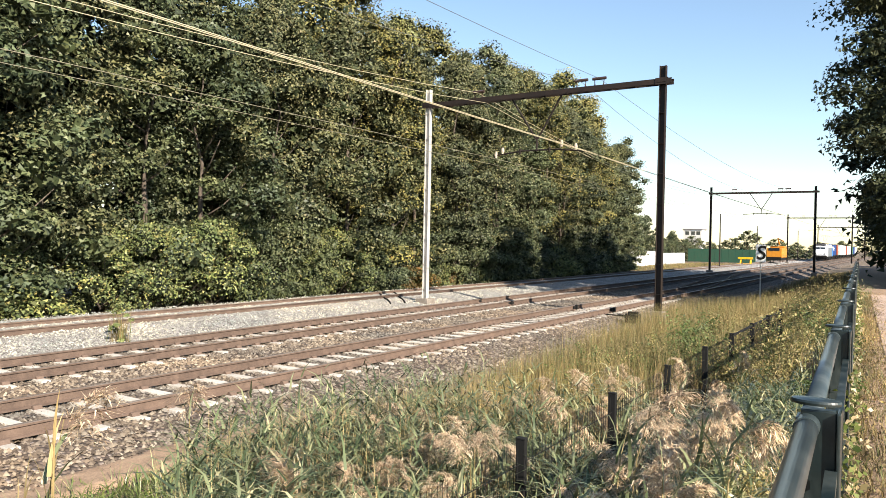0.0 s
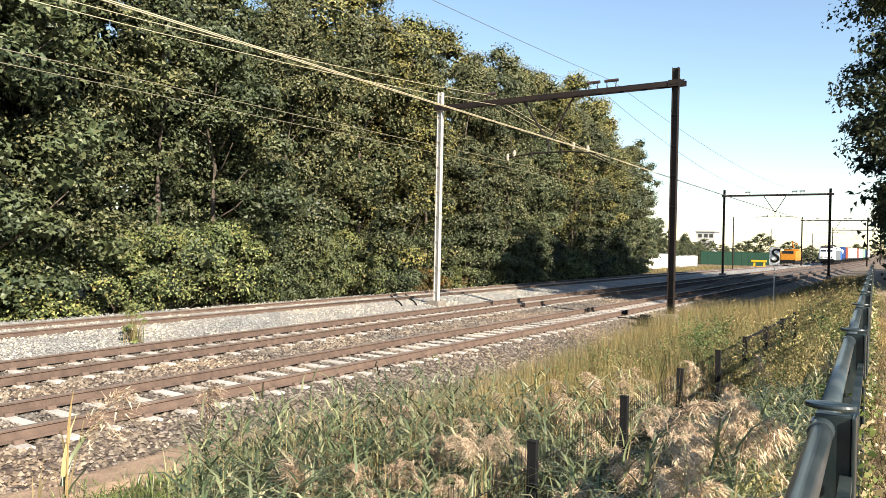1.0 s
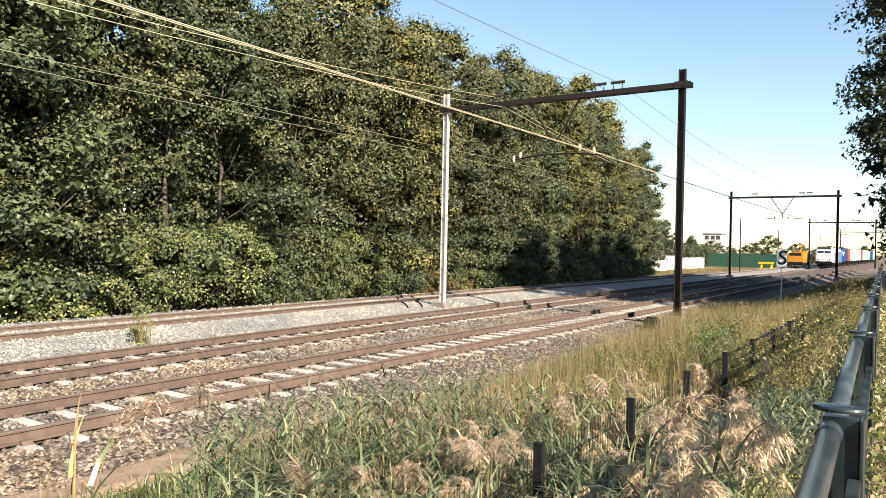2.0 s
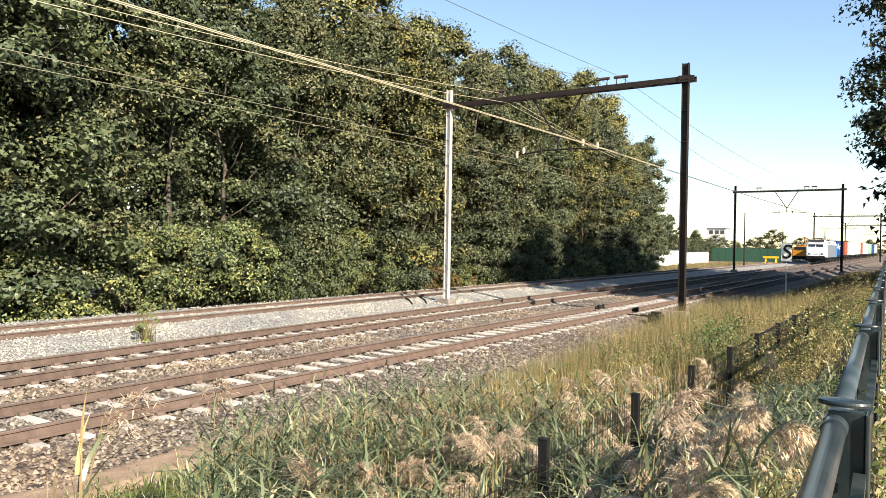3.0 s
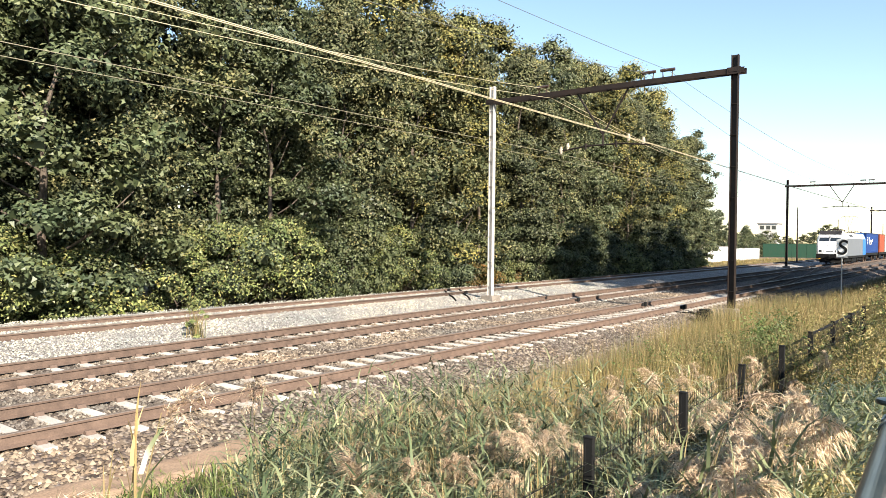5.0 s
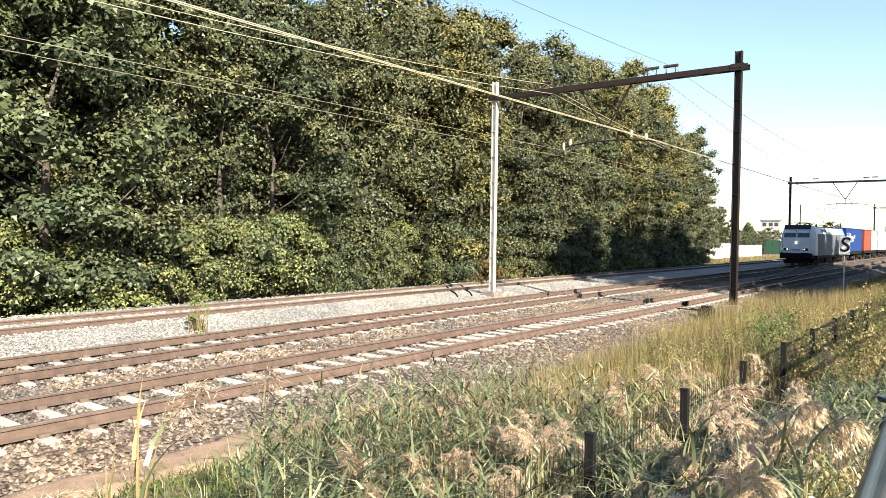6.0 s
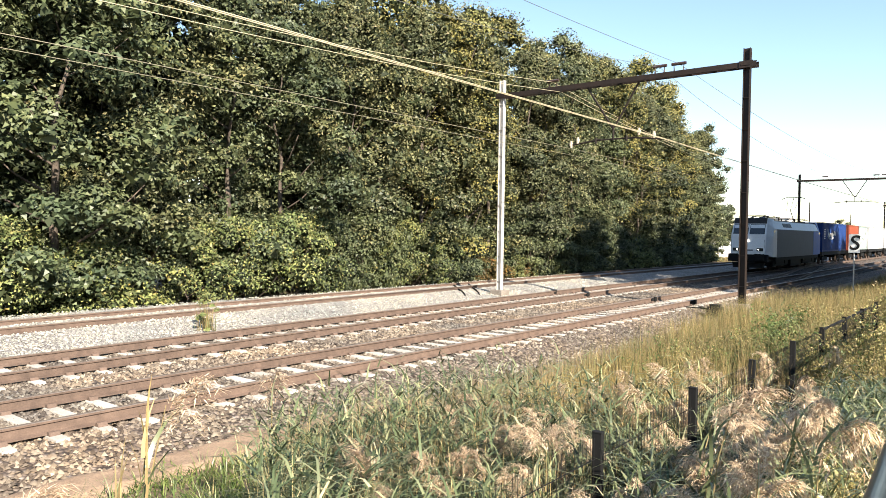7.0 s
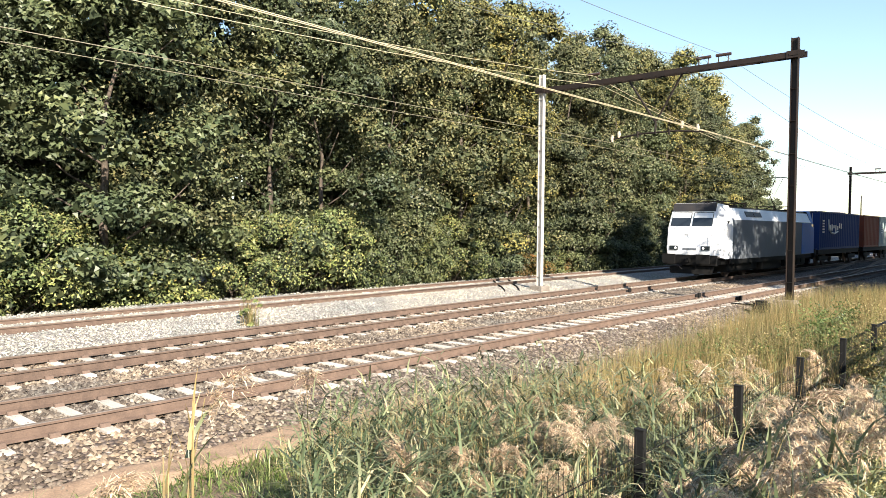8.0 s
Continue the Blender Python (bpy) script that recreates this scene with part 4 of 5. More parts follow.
            g.path([(-0.95, py - 0.8, 3.9), (-0.6, py - 0.8, 4.05), (0.6, py - 0.8, 4.05), (0.95, py - 0.8, 3.9)], 0.03)
            g.box((0, py, 3.82), (0.9, 0.9, 0.08))
        part("pantograph", g, M["loco_black"], loco)
    return loco


def build_wagon(length):
    w = thing("container_wagon", Matrix(), "black flat wagon carrying shipping containers", "wagon", "wagons of the train")
    g = Geo()
    for s in (-1, 1):
        g.box((s * 1.1, length / 2, 1.0), (0.16, length - 1.0, 0.32))
    for k in range(7):
        g.box((0, 0.7 + (length - 1.4) * k / 6, 1.0), (2.1, 0.24, 0.2))
    part("frame", g, M["loco_black"], w)
    for by in (2.4, length - 2.4):
        b = part("bogie", Geo().box((1.0, by, 0.55), (0.16, 2.4, 0.3)).box((-1.0, by, 0.55), (0.16, 2.4, 0.3)).box((0, by, 0.62), (2.0, 0.5, 0.3)), M["loco_black"], w)
        for dy in (-0.9, 0.9):
            for s in (-1, 1):
                part("wheel", Geo().rod((s * 0.7, by + dy, 0.46), (s * 0.82, by + dy, 0.46), 0.46, n=20), M["rust"], b)
    for e, yy in ((-1, 0.0), (1, length)):
        for s in (-1, 1):
            part("buffer", Geo().rod((s * 0.875, yy, 1.04), (s * 0.875, yy - e * 0.5, 1.04), 0.1).rod((s * 0.875, yy, 1.04), (s * 0.875, yy + e * 0.05, 1.04), 0.22, n=14), M["loco_black"], w)
    return w


def build_container(length, mat, label, marks=0):
    c = thing("container", Matrix(), label, "container", "containers on the train")
    h, w = 2.72, 1.2
    g = Geo()
    n = int(length / 0.28)
    for s in (-1, 1):  # corrugated long sides
        vs = []
        for i in range(n * 2 + 1):
            x = w - (0.0 if (i // 1) % 4 in (0, 1) else 0.04)
            yy = 0.1 + (length - 0.2) * i / (n * 2)
            vs += [(s * x, yy, 0.15), (s * x, yy, h - 0.12)]
        fs = [(2 * i, 2 * i + 2, 2 * i + 3, 2 * i + 1) if s > 0 else (2 * i, 2 * i + 1, 2 * i + 3, 2 * i + 2) for i in range(n * 2)]
        g.add(vs, fs)
    for yy in (0.05, length - 0.05):
        g.box((0, yy, h / 2), (2 * w - 0.1, 0.05, h - 0.3))
    g.box((0, length / 2, h - 0.09), (2 * w - 0.1, length - 0.2, 0.05)).box((0, length / 2, 0.12), (2 * w - 0.1, length - 0.2, 0.1))
    part("shell", g, M[mat], c)
    g = Geo()
    for s in (-1, 1):
        for z in (0.075, h - 0.06):
            g.box((s * (w - 0.03), length / 2, z), (0.08, length - 0.3, 0.12))
        for yy in (0.08, length - 0.08):
            g.box((s * (w - 0.05), yy, h / 2), (0.14, 0.15, h))
    for yy in (0.06, length - 0.06):
        for z in (0.06, h - 0.05):
            g.box((0, yy, z), (2 * w - 0.3, 0.1, 0.1))
    part("frame", g, M[mat], c)
    g = Geo()
    for x in (-0.75, -0.3, 0.3, 0.75):
        g.rod((x, -0.01, 0.15), (x, -0.01, h - 0.15), 0.02, n=6)
    part("door_bars", g, M["mast_grey"], c)
    if marks:  # unreadable lettering becomes bars and a sweeping shape
        g = Geo()
        rdm = random.Random(marks)
        x = w + 0.012
        g.path([(x, 2.4, 2.15), (x, 2.6, 1.45), (x, 3.2, 1.2), (x, 4.2, 1.15), (x, 5.2, 1.3)], 0.06, 4)
        for k in range(7):
            g.box((x, 2.9 + k * 0.55, 1.55 + rdm.uniform(-0.05, 0.2)), (0.012, 0.28, rdm.uniform(0.2, 0.6)))
        for k in range(5):
            g.box((x, 1.1, 1.25 + k * 0.2), (0.012, 0.5, 0.1))
        part("lettering", g, M["white_paint"], c, "white lettering shapes")
    return c


def build_train():
    moving = []
    moving.append((build_loco(), 0.0, 0.0))
    y = 18.9
    loads = [[(0.5, 12.19, "blue_box", "dark blue corrugated container with white lettering", 3)],
             [(0.4, 6.06, "rust_box", "rust-red corrugated container on a wagon", 0), (6.8, 6.06, "green_box", "grey-green corrugated container on a wagon", 5)],
             [(0.5, 12.19, "white_box", "white refrigerated container on a wagon", 0)], [(0.5, 12.19, "white_box", "white refrigerated container on a flat wagon", 0)],
             [(0.4, 6.06, "rust_box", "rust-red corrugated container on a wagon", 0), (6.8, 6.06, "white_box", "white shipping container on a wagon", 0)],
             [(0.5, 12.19, "white_box", "white refrigerated container on a wagon", 0)], [(0.5, 12.19, "light_green_box", "light green corrugated container on a wagon", 0)],
             [(0.5, 12.19, "blue_box", "dark blue corrugated container on a wagon", 0)], [(0.5, 12.19, "white_box", "white refrigerated container on a wagon", 0)]]
    wag = None
    for load in loads:
        wg = wag = build_wagon(13.2) if wag is None else copy_thing(wag, Matrix())
        moving.append((wg, y, 0.0))
        for off, ln, mat, label, marks in load:
            moving.append((build_container(ln, mat, label, marks), y + off, 1.17))
        y += 14.1
    return moving


TRAIN = build_train()


# ---- far side of the line ----
def far_things():
    wall = thing("garden_wall", Matrix(), "long white rendered wall beyond the wood", "wall")
    part("wall_panel", Geo().box((-32.0, 103.5, 0.55), (0.3, 18.5, 2.3)), M["white_wall"], wall)
    part("coping", Geo().box((-32.0, 103.5, 1.74), (0.42, 18.7, 0.08)), M["roof"], wall)
    fence = thing("board_fence", Matrix(), "grey upright board fence beside the white wall", "fence")
    for k in range(36):
        part("board", Geo().box((-32 + 0.02 * (k % 2), 113.1 + k * 0.5, 0.45), (0.04, 0.46, 2.0)) if k == 0 else BOARD[0], M["grey_fence"], fence, at=None if k == 0 else pose(0.02 * (k % 2), k * 0.5, random.uniform(-0.04, 0.04)))
        if k == 0:
            BOARD.append(fence.children[0].data)
    gf = thing("green_fence", Matrix(), "tall green screen fence behind the yard", "fence")
    for k in range(10):
        a, b = Vector((-36 + k * 1.3, 150, 0)), Vector((-36 + (k + 1) * 1.3, 150, 0))
        part("panel", Geo().box(((a.x + b.x) / 2, 150, 0.9), (1.26, 0.05, 2.6)), M["green_fence"], gf)
        part("post", Geo().rod((a.x, 150.05, -0.6), (a.x, 150.05, 2.4), 0.05), M["green_fence"], gf)
    bs = thing("buffer_stop", pose(-20.9, 125, 0), "yellow buffer stop at the end of a siding", "buffer stop")
    for s in (-1, 1):
        part("frame", Geo().rod((s * 0.75, 0.0, -0.4), (s * 0.75, 0.5, 0.95), 0.1).rod((s * 0.75, 1.6, -0.4), (s * 0.75, 0.5, 0.95), 0.1), M["yellow"], bs)
    part("beam", Geo().box((0, 0.3, 0.85), (2.3, 0.3, 0.32)), M["yellow"], bs, bevel=0.02)
    part("lower_beam", Geo().box((0, 0.0, -0.15), (2.3, 0.2, 0.25)), M["yellow"], bs, bevel=0.02)
    yl = thing("works_locomotive", pose(-18.7, 141, 0), "orange-yellow works locomotive standing on the siding", "locomotive")
    part("body", Geo().box((0, 3.5, 1.75), (2.6, 7.0, 1.7)).box((0, 5.4, 2.75), (2.5, 2.6, 0.5)), M["orange"], yl, bevel=0.12)
    part("underframe", Geo().box((0, 3.5, 0.7), (2.4, 7.4, 0.6)), M["loco_black"], yl)
    part("window", Geo().box((0, -0.02, 2.4), (1.8, 0.06, 0.5)), M["glass"], yl)
    for s in (-0.8, 0.8):
        part("wheel", Geo().rod((s, 1.6, 0.45), (s * 1.1, 1.6, 0.45), 0.45, n=20).rod((s, 5.4, 0.45), (s * 1.1, 5.4, 0.45), 0.45, n=20), M["rust"], yl)
    crane = part("crane_arm", Geo().path([(0.4, 4, 3.2), (0.2, 3, 4.4), (1.4, 0.4, 3.9)], 0.12), M["orange"], yl)
    h = thing("house", pose(-58, 250, 0), "pale flat-roofed house with large windows far behind the trees", "house")
    part("wall", Geo().box((0, 0, 4.0), (6.0, 6, 9)), M["facade"], h)
    part("roof", Geo().box((0, 0, 8.6), (6.5, 6.5, 0.3)), M["roof"], h)
    for k in (-1.7, 0.2, 1.9):
        part("window", Geo().box((k, -3.0, 7.3), (1.2, 0.1, 1.2)), M["glass"], h)
    for x, y, hh in ((-20.9, 105, 7.2), (-26, 170, 7.5), (-20, 190, 7.0)):
        tagged(part("lamp_mast", Geo().rod((x, y, -0.6), (x, y, hh), 0.11, 0.07), M["mast_dark"]), "thin dark pole beside the yard", "pole")


BOARD = []
far_things()
far = make_tree(9.0, 4.2, 0.2, 80, 46, 0.36, "leaf", 31, "broad green tree beyond the rail yard", "distant trees", 0.3)
far.matrix_basis = pose(-37, 225, -1.6)
rd = random.Random(9)
for x, y, s in [(-70, 190, 0.8), (-62, 215, 0.75), (-55, 205, 0.6), (-50, 235, 0.7), (-44, 240, 0.75), (-33, 250, 0.8), (-29, 270, 0.7), (-24, 290, 0.8), (-18, 320, 0.9), (-12, 380, 1.0), (-6, 420, 1.1), (-45, 188, 0.55), (-49, 192, 0.6), (-36, 172, 0.45), (-32, 176, 0.4), (-28, 180, 0.4), (-41, 168, 0.5), (-46, 172, 0.55), (-52, 165, 0.6), (-58, 160, 0.7), (-44, 140, 0.75), (-38, 112, 1.0), (-35, 98, 0.95), (2, 300, 0.8), (9, 340, 1.0), (-38, 156, 0.5), (-34.5, 157, 0.42), (-31, 156, 0.46), (-27.5, 158, 0.4), (-42, 154, 0.55), (-24, 165, 0.42), (-21, 200, 0.5), (-53, 225, 0.8), (-57, 230, 0.75), (-61, 232, 0.8)]:
    t = copy_thing(far, pose(x, y, -1.6, 0, 0, rd.uniform(0, 360)))
    t.scale = (s * 1.25, s * 1.25, s * rd.uniform(0.9, 1.1))


# ---- weeds, reeds and grass ----
def scatter(n, xr, yr):
    x, y = rng.uniform(*xr, n), rng.uniform(*yr, n)
    return np.stack([x, y, ground_zs(x) - 0.03], 1)


def stuff(name, pairs, mat, label, category):
    v, f = join(*pairs) if isinstance(pairs, list) else pairs
    return tagged(new(name, array_mesh(name, v, f, M[mat])), label, category, kind="stuff")


def tuft_positions(n_tufts, per, xr, yr, spread):
    c = scatter(n_tufts, xr, yr)
    p = np.repeat(c, per, 0)
    p[:, :2] += rng.normal(0, spread, (len(p), 2))
    p[:, 2] = ground_zs(p[:, 0]) - 0.03
    return p


rng = np.random.default_rng(77)
# low ground cover on the bank
p = tuft_positions(2000, 12, (-7.7, -0.7), (-1, 34), 0.10)
n = len(p)
stuff("grass", strips(p, rng.uniform(0.12, 0.42, n), rng.uniform(0.008, 0.014, n), rng.uniform(0.2, 1.0, n), rng.uniform(0, 6.28, n)), "reed", "low mixed green and straw grass on the bank", "grass")
# dry golden grass between the ballast and the bank
p = tuft_positions(2500, 22, (-7.7, -2.1), (4.8, 32), 0.12)
p = p[p[:, 0] > -5.7 - 0.09 * np.clip(p[:, 1] - 7, 0, 22) + rng.normal(0, 0.25, len(p))]
n = len(p)
stuff("dry_grass", strips(p, rng.uniform(0.35, 1.05, n), rng.uniform(0.004, 0.009, n), rng.uniform(0.02, 0.32, n), rng.uniform(0, 6.28, n), 2), "drygrass", "tall golden dry grass beside the ballast", "grass")
def reed_top(x):
    """Height that the reeds reach, across the bank."""
    return np.interp(x, [-6.6, -5.6, -4.8, -4.0, -3.0, -1.9, -1.2, -0.6], [0.0, 0.1, 0.75, 1.25, 1.25, 1.10, 1.2, 1.3])


POST_WAYS = (-1.92 / 3.95, -1.92 / 5.63, -1.92 / 7.3, -1.92 / 9.0)


def thinning(x, y):
    """How much the reeds lie down beside the mesh fence, where its posts stand free."""
    k = np.where((x > -2.3) & (y > 4.2), 0.92, 1.0)
    for way, far in zip(POST_WAYS, (3.95, 5.63, 7.3, 9.0)):
        k = np.where((np.abs(x - way * y) < 0.17) & (y > far * 0.45) & (y < far + 0.1), np.minimum(k, 0.6), k)
    return np.where((x > -1.9) & (x < -1.0) & (y < 3.4), np.minimum(k, 0.8), k)


def reed_stand(n_stems, xr, yr, per):
    """Thin stems, each with short leaves that stand off it and droop."""
    p = tuft_positions(n_stems // 6, 6, xr, yr, 0.12)
    p = p[(p[:, 1] > 0.84 * np.abs(p[:, 0]) - 0.25) & (p[:, 0] < -0.6) & (p[:, 1] < 7.0 - 0.85 * np.maximum(0, -p[:, 0] - 2) + rng.normal(0, 0.4, len(p)))]
    h = (reed_top(p[:, 0]) - p[:, 2]) * rng.uniform(0.5, 1.08, len(p)) * thinning(p[:, 0], p[:, 1])
    az, lean = rng.uniform(0, 6.28, len(p)), rng.uniform(0.02, 0.3, len(p))
    stems = strips(p, h, rng.uniform(0.006, 0.010, len(p)), lean, az, 3)
    q, hh = np.repeat(p, per, 0), np.repeat(h, per)
    t = rng.uniform(0.1, 1.0, len(q))
    la, aa = np.repeat(lean, per), np.repeat(az, per)
    q = q + np.stack([np.cos(aa) * la * hh * t ** 2, np.sin(aa) * la * hh * t ** 2, hh * t], 1)
    n = len(q)
    return stems, strips(q, rng.uniform(0.09, 0.3, n), rng.uniform(0.009, 0.022, n), rng.uniform(0.5, 1.6, n), rng.uniform(0, 6.28, n), 2, 1.5, rng.uniform(0.35, 1.0, n)[:, None])


st, lv = reed_stand(9600, (-5.2, -0.6), (0.8, 7.8), 11)
stuff("reed_leaves", lv, "reed", "dense grey-green reed leaves drooping from their stems", "reeds")
stuff("reed_stems", st, "drystem", "thin straw-coloured reed stems", "reeds")
# rough grass further along the line and before the far wall
for nm, nn, xr, yr, hh, ww in (("far_grass", 14000, (-7.2, -1.6), (30, 95), (0.2, 0.55), 0.03), ("verge_grass", 9000, (-31.5, -22.8), (84, 135), (0.2, 0.5), 0.05)):
    p = tuft_positions(nn // 10, 10, xr, yr, 0.2)
    n = len(p)
    stuff(nm, strips(p, rng.uniform(*hh, n), rng.uniform(0.5, 1.2, n) * ww, rng.uniform(0.1, 0.9, n), rng.uniform(0, 6.28, n), 2), "drygrass", "rough straw-coloured grass beside the line", "grass")


def make_reed(seed, h, droop, label):
    """One reed: stem, arching leaves and a feathery plume."""
    global rng
    rng = np.random.default_rng(seed)
    r = thing("reed", Matrix(), label, "reed", "flowering reeds on the bank")
    top = Vector((0.10 * h, 0.03 * h, h))
    part("stem", Geo().path([(0, 0, -0.1), (0.02 * h, 0, h * 0.4), (0.05 * h, 0.01 * h, h * 0.75), top], [0.005, 0.0045, 0.0035, 0.002], 5), M["drystem"], r)
    for z in (0.25, 0.42, 0.56, 0.7, 0.82):
        z = z * h
        v, f = strips(np.array([[0.05 * h * (z / h) ** 2, 0, z]]), rng.uniform(0.28, 0.5, 1), rng.uniform(0.016, 0.026, 1), rng.uniform(0.5, 1.2, 1), rng.uniform(0, 6.28, 1), 5, 1.7)
        part("leaf", array_mesh("leaf", v, f, M["reed"]), M["reed"], r)
    pairs = []
    for b in range(30):  # side strands of the plume, combed over to one side, each set with fine hairs
        t = b / 29
        base = np.array([0.10 * h + 0.14 * t * t, 0.03 * h, h - 0.1 + 0.27 * t - 0.09 * t * t])
        ln = (0.2 - 0.09 * t) * rng.uniform(0.6, 1.25)
        a = rng.normal(0.0, 0.75)
        m = 24
        u = rng.uniform(0.02, 1, m)
        sp = np.stack([base[0] + np.cos(a) * ln * 0.8 * u, base[1] + np.sin(a) * ln * 0.8 * u, base[2] + ln * (0.5 * u - 0.7 * droop * u ** 2)], 1) + rng.normal(0, 0.008, (m, 3))
        pairs.append(strips(sp, rng.uniform(0.03, 0.075, m), rng.uniform(0.004, 0.008, m), rng.uniform(0.4, 0.95, m), rng.normal(a, 0.8, m), 1, 1.0, (0.6 - 1.4 * droop * u)[:, None]))
    v, f = join(*pairs)
    tagged(part("plume", array_mesh("plume", v, f, M["plume"]), M["plume"], r, "feathery pinkish-tan plume"), kind="stuff")
    return r


REEDS = [make_reed(101, 0.55, 1.2, "short flowering reed with a drooping tan plume"), make_reed(102, 0.75, 1.4, "flowering reed with a drooping pinkish-tan plume"), make_reed(103, 0.95, 1.0, "tall reed with a pale feathery plume"), make_reed(104, 1.15, 0.8, "tall flowering reed with a pinkish-tan plume")]
HEIGHTS = (0.55, 0.75, 0.95, 1.15)
rd = random.Random(21)
SWAY = []
used = set()
NEAR_PLUMES = [(-1.09, 3.36, 1.66), (-0.92, 2.97, 1.52), (-0.62, 3.29, 1.7), (-0.6, 3.06, 1.52), (-1.2, 2.8, 1.3), (-1.5, 2.74, 1.25), (-1.37, 3.95, 1.42), (-0.75, 2.72, 1.5), (-1.45, 4.3, 1.4), (-1.05, 4.4, 1.5),
               (-3.15, 1.6, 1.6), (-3.0, 1.0, 1.36), (-3.05, 1.3, 1.36), (-4.6, 3.7, 1.25)]
for k in range(176):
    near = k < len(NEAR_PLUMES)
    if near:
        x, y, z = NEAR_PLUMES[k]
    elif k < 66:
        x, y = rd.uniform(-2.3, -0.7), rd.uniform(2.4, 6.5)
    elif k < 84:
        x, y = rd.uniform(-2.6, -1.0), rd.uniform(5.5, 9.5)
    else:
        x = rd.uniform(-4.6, -1.9)
        y = rd.uniform(max(1.8, 1.0 * abs(x)), max(1.05 * abs(x), 7.0 - 0.85 * max(0, -x - 2)))
    s = rd.uniform(0.9, 1.1) if near else rd.uniform(0.75, 1.0) if k < 84 else rd.uniform(0.6, 0.9)
    want = z - ground_z(x) if near else (float(reed_top(x)) - ground_z(x)) * float(thinning(x, y)) + rd.uniform(-0.25, 0.08)
    i = min(range(4), key=lambda j: abs(HEIGHTS[j] * s - want))
    if near and x < -2:
        i, s = 3, want / HEIGHTS[3]
    m = pose(x, y, ground_z(x) - 0.03, rd.uniform(-7, 7), rd.uniform(-7, 7), rd.uniform(-110, 110) if near else rd.uniform(110, 290))
    if i in used:
        t = copy_thing(REEDS[i], m)
    else:
        t = REEDS[i]
        t.matrix_basis = m
        used.add(i)
    t.scale = (s, s, s)
    if k < 30:
        SWAY.append((t, m, s))
for i, r in enumerate(REEDS):
    if i not in used:
        r.matrix_basis = pose(-1.5 - 0.6 * i, 5.0, ground_z(-1.5 - 0.6 * i) - 0.03)


def make_weed(seed, h, r, mat, label, name="weed"):
    """A straggling weed: many thin stalks with small leaves along them."""
    global rng
    rng = np.random.default_rng(seed)
    w = thing(name, Matrix(), label, "weed", "leafy weeds on the bank")
    n = 34
    base = np.stack([rng.normal(0, r * 0.35, n), rng.normal(0, r * 0.35, n), np.zeros(n)], 1)
    ln, lean, az = h * rng.uniform(0.5, 1.05, n), rng.uniform(0.05, 0.6, n), rng.uniform(0, 6.28, n)
    v, f = strips(base, ln, np.full(n, 0.009), lean, az, 3)
    part("stem_tuft", array_mesh("stem_tuft", v, f, M["drystem"]), M["drystem"], w)
    per = 40
    t = rng.uniform(0.2, 1.0, n * per)
    B, L, A, Z = np.repeat(base, per, 0), np.repeat(ln, per), np.repeat(az, per), np.repeat(lean, per)
    p = B + np.stack([np.cos(A) * Z * L * t ** 2, np.sin(A) * Z * L * t ** 2, L * t * np.sqrt(1 - (Z * t) ** 2)], 1) + rng.normal(0, 0.03, (n * per, 3))
    v, f = leaf_blades(p, np.full(len(p), 0.036 if mat == "freshweed" else 0.03), 0.3)
    part("foliage", array_mesh("foliage", v, f, M[mat]), M[mat], w)
    return w


WEEDS = [make_weed(201, 1.1, 0.45, "freshweed", "leafy fresh green weed on the bank"), make_weed(202, 1.25, 0.5, "seedweed", "straggling brown seeding weed beside the fence"), make_weed(203, 0.7, 0.4, "freshweed", "low leafy green bramble on the bank"), make_weed(204, 0.9, 0.4, "seedweed", "dry brown weed with seed heads")]
used = set()
for k in range(97):
    if k < 32:
        x, y, i = rd.uniform(-4.6, -2.4), rd.uniform(11, 19), rd.choice((0, 2, 3, 1, 3))
    elif k < 62:
        x, y, i = rd.uniform(-1.9, -1.1), rd.uniform(10.5, 26), rd.choice((1, 1, 3, 1, 0))
    elif k < 84:
        x, y, i = rd.uniform(-1.2, -0.5), rd.uniform(1.8, 9), rd.choice((2, 3, 2))
    elif k < 92:
        x, y, i = rd.uniform(-1.85, -1.45), rd.uniform(9.2, 11.2), rd.choice((1, 0))
    else:
        x, y, i = rd.uniform(-3.4, -2.5), rd.uniform(11.5, 15), 0
    m = pose(x, y, ground_z(x) - 0.05, 0, 0, rd.uniform(0, 360))
    if i in used:
        t = copy_thing(WEEDS[i], m)
    else:
        t = WEEDS[i]
        t.matrix_basis = m
        used.add(i)
    s = rd.uniform(0.6, 1.05) * (0.6 if 62 <= k < 84 else 0.85 if 84 <= k < 92 else 1.08)
    t.scale = (s, s, s)
rng = np.random.default_rng(5)
# dead reeds, broken off, with pale upright blades
for x, y, h in ((-3.08, 1.69, 1.62), (-3.2, 1.75, 1.45), (-2.95, 1.5, 1.4)):
    stalk = thing("dead_reed", pose(x, y, ground_z(x) - 0.03), "dead pale reed with broken upright blades", "reed", "dead reeds on the bank")
    part("stem", Geo().path([(0, 0, 0), (0.02, 0.01, h * 0.5), (0.0, 0.02, h - 0.1)], [0.006, 0.005, 0.004], 5), M["drystem"], stalk)
    for k in range(3):
        v, f = strips(np.array([[0.0, 0.01 * k, h - 0.28 + 0.07 * k]]), rng.uniform(0.18, 0.3, 1), rng.uniform(0.014, 0.02, 1), rng.uniform(0.1, 0.4, 1), rng.uniform(0, 6.28, 1), 4)
        part("leaf", array_mesh("leaf", v, f, M["drystem"]), M["drystem"], stalk, "pale dry blade")
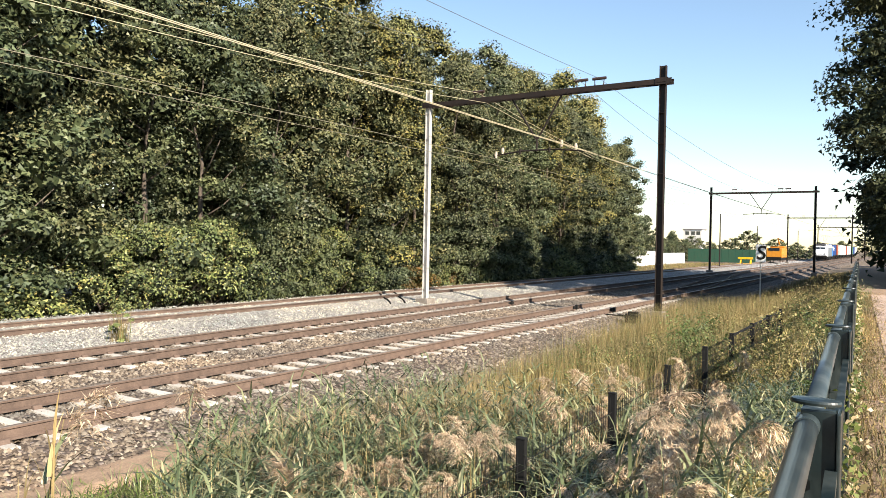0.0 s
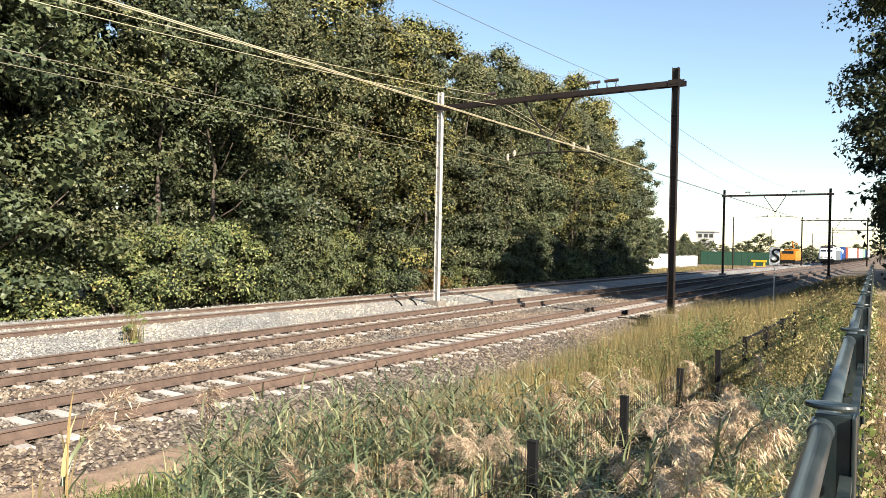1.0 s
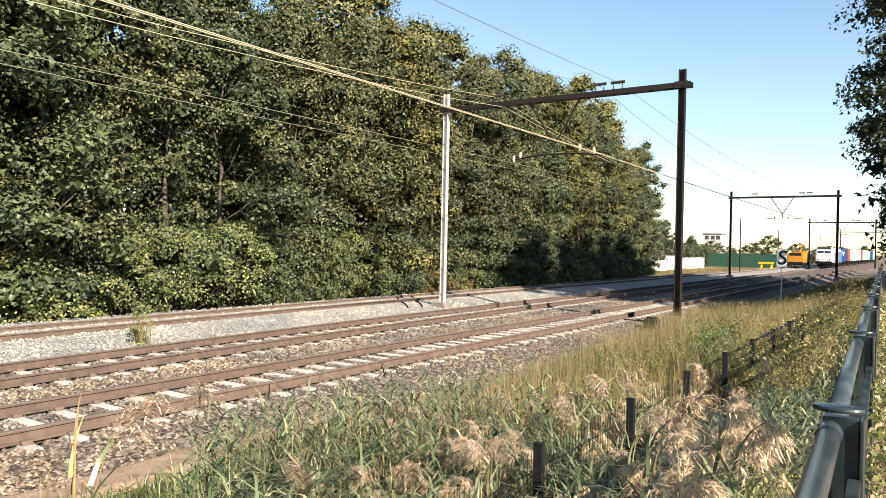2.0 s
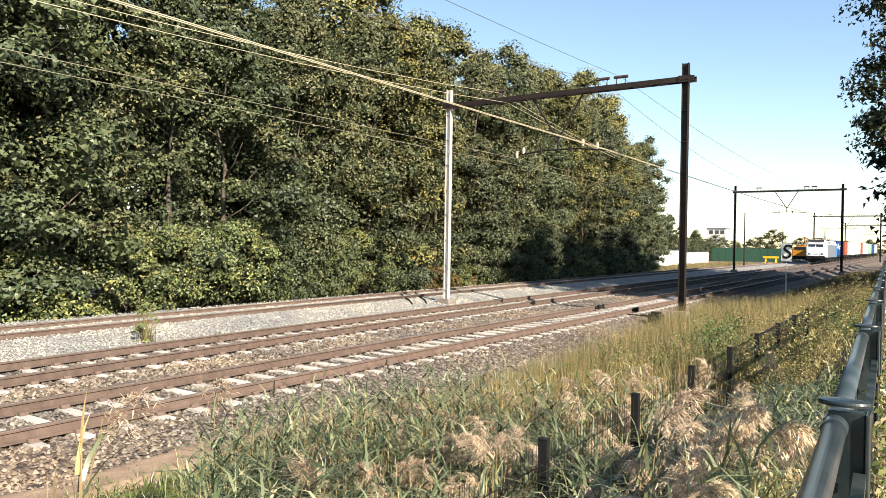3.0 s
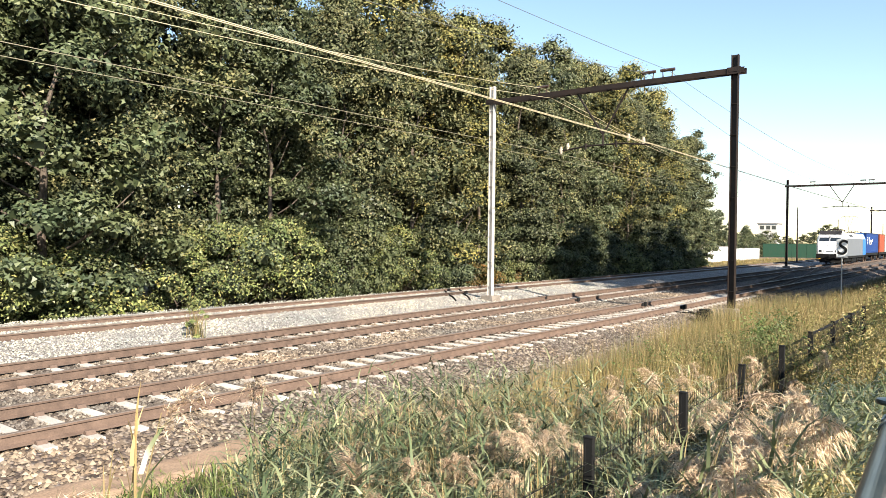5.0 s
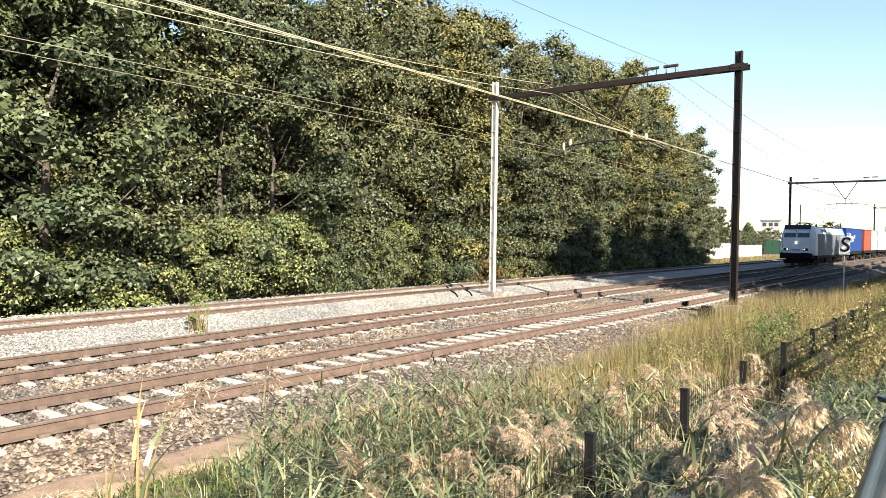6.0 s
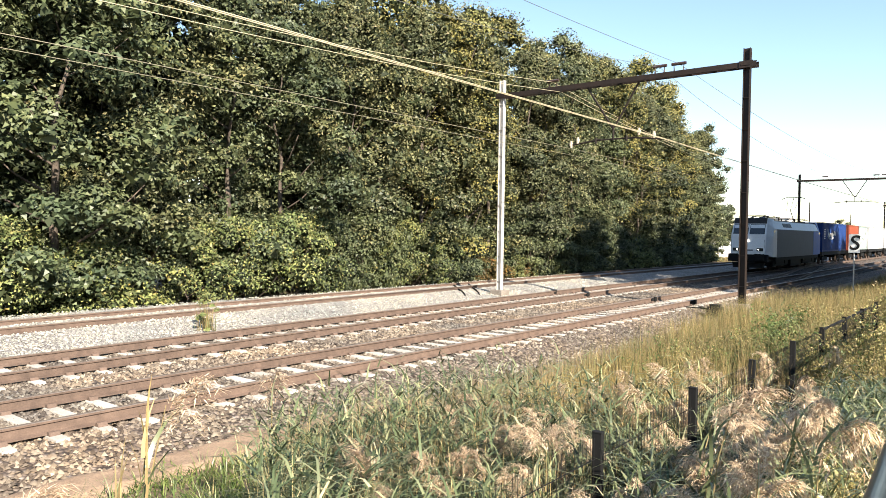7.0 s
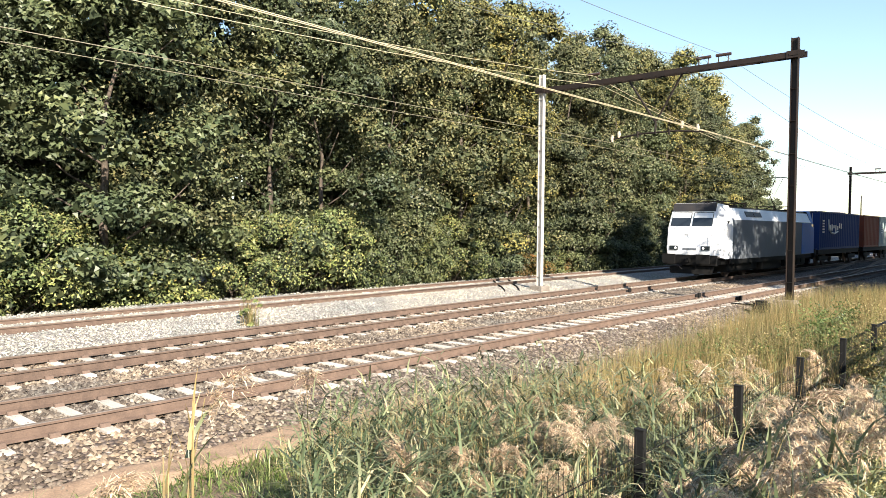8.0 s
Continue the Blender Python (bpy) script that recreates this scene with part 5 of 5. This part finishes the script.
# ivy and dead leaves along the railing, litter on the path
y = rng.uniform(1.2, 24, 9000) ** 1.0
x = -0.135 - 0.0372 * y + 0.07 + rng.normal(0.02, 0.05, len(y))
z = 0.92 + 0.75 * rng.uniform(0, 1, len(y)) ** 1.3 * (0.55 + 0.45 * np.sin(y * 2.1) * np.sin(y * 0.7 + 1))
keep = np.sin(y * 1.7) + np.sin(y * 4.3 + 1) + rng.uniform(-1, 1, len(y)) > 0.1
v, f = leaves(np.stack([x, y, z], 1)[keep], np.full(int(keep.sum()), 0.04), 0.1)
stuff("ivy", (v, f), "ivy", "pale dry and green ivy leaves climbing the railing", "ivy")
y = rng.uniform(1.5, 30, 7000)
x = -0.135 - 0.0372 * y + 0.1 + np.abs(rng.normal(0, 0.35, len(y)))
v, f = leaves(np.stack([x, y, np.full(len(y), 0.935)], 1), np.full(len(y), 0.032), 1.5)
stuff("leaf_litter", (v, f), "litter", "brown and yellow fallen leaves on the path", "leaves")
y = np.repeat(rng.uniform(1.2, 26, 900), 9)
p = np.stack([-0.135 - 0.0372 * y + 0.1 + np.abs(rng.normal(0, 0.2, len(y))), y + rng.normal(0, 0.06, len(y)), np.full(len(y), 0.9)], 1)
n = len(p)
stuff("path_grass", strips(p, rng.uniform(0.05, 0.2, n), rng.uniform(0.005, 0.01, n), rng.uniform(0.3, 1.2, n), rng.uniform(0, 6.28, n), 2), "drygrass", "short dry grass along the railing's foot", "grass")
# the lone weed between the tracks
lone = thing("tall_weed", pose(-16.9, 11.1, -0.33), "tall dry weed growing out of the pale gravel", "weed")
n = 90
v, f = strips(np.stack([rng.normal(0, 0.1, n), rng.normal(0, 0.1, n), np.zeros(n)], 1), rng.uniform(0.4, 1.15, n), rng.uniform(0.01, 0.02, n), rng.uniform(0.05, 0.5, n), rng.uniform(0, 6.28, n))
part("stalk_tuft", array_mesh("stalk_tuft", v, f, M["drygrass"]), M["drygrass"], lone)
v, f = crown_leaves(1.1, 0.3, 0.05, 14, 60, 0.06, 301)[0]
part("foliage", array_mesh("foliage", v, f, M["shrub"]), M["shrub"], lone)

# bare reddish sand at the foot of the ballast, near the path
def build_sand():
    vs, fs, cols = [], [], 12
    ys = np.arange(-2, 9.5, 0.25)
    for y in ys:
        a = -8.45 + 0.2 * noise.noise((0, y * 0.6, 3.0))
        b = -7.45 + 0.3 * noise.noise((0, y * 0.8, 9.0))
        for i in range(cols):
            x = a + (b - a) * i / (cols - 1)
            edge = min(i, cols - 1 - i, 2) / 2
            vs.append((x, y, ground_z(x) + 0.11 * edge - 0.04 + 0.05 * noise.noise((x * 1.5, y * 1.5, 0))))
    for j in range(len(ys) - 1):
        for i in range(cols - 1):
            fs.append((j * cols + i, j * cols + i + 1, (j + 1) * cols + i + 1, (j + 1) * cols + i))
    tagged(part("sand_strip", Geo().add(vs, fs), M["sand"], smooth=True), "bare reddish sand at the ballast's foot", "sand", kind="structure")


build_sand()
p = tuft_positions(1100, 14, (-7.65, -3.6), (0.0, 7.5), 0.14)
n = len(p)
stuff("weed_mat", strips(p, rng.uniform(0.08, 0.28, n), rng.uniform(0.012, 0.022, n), rng.uniform(0.4, 1.3, n), rng.uniform(0, 6.28, n), 3), "freshweed", "low fresh green weeds at the edge of the sand", "weeds")

# ---- stones of the beds ----
rng = np.random.default_rng(9)


def bed_z(x):
    return float(np.interp(x, [-22.2, -18.9, -16.6, -15.6, -15.2, -8.95, -8.25, -7.9, -6.2], [-0.105, -0.145, -0.32, -0.31, -0.222, -0.222, -0.46, -0.5, -0.5]))


stones("ballast_stones", (-16.0, -7.95), (1.5, 40), 72000, 0.043, bed_z, M["stone"], "brown and grey crushed ballast stones")
stones("gravel_stones", (-22.2, -15.6), (3, 40), 24000, 0.032, bed_z, M["stone_pale"], "pale grey gravel stones")


# ---- what moves ----
def motions():
    speed, nose, x = 18.3, 35.2, -14.6
    for ob, off, z in TRAIN:
        walk(ob, [(k * 0.5, pose(x, nose + off + speed * (8 - k * 0.5), z)) for k in range(17)])
    for i, (ob, m, s) in enumerate(SWAY):
        walk(ob, [(k * 0.5, m @ pose(0, 0, 0, 2.2 * math.sin(k * 1.1 + i * 1.7), 2.6 * math.sin(k * 0.9 + i), 0)) for k in range(17)])


motions()
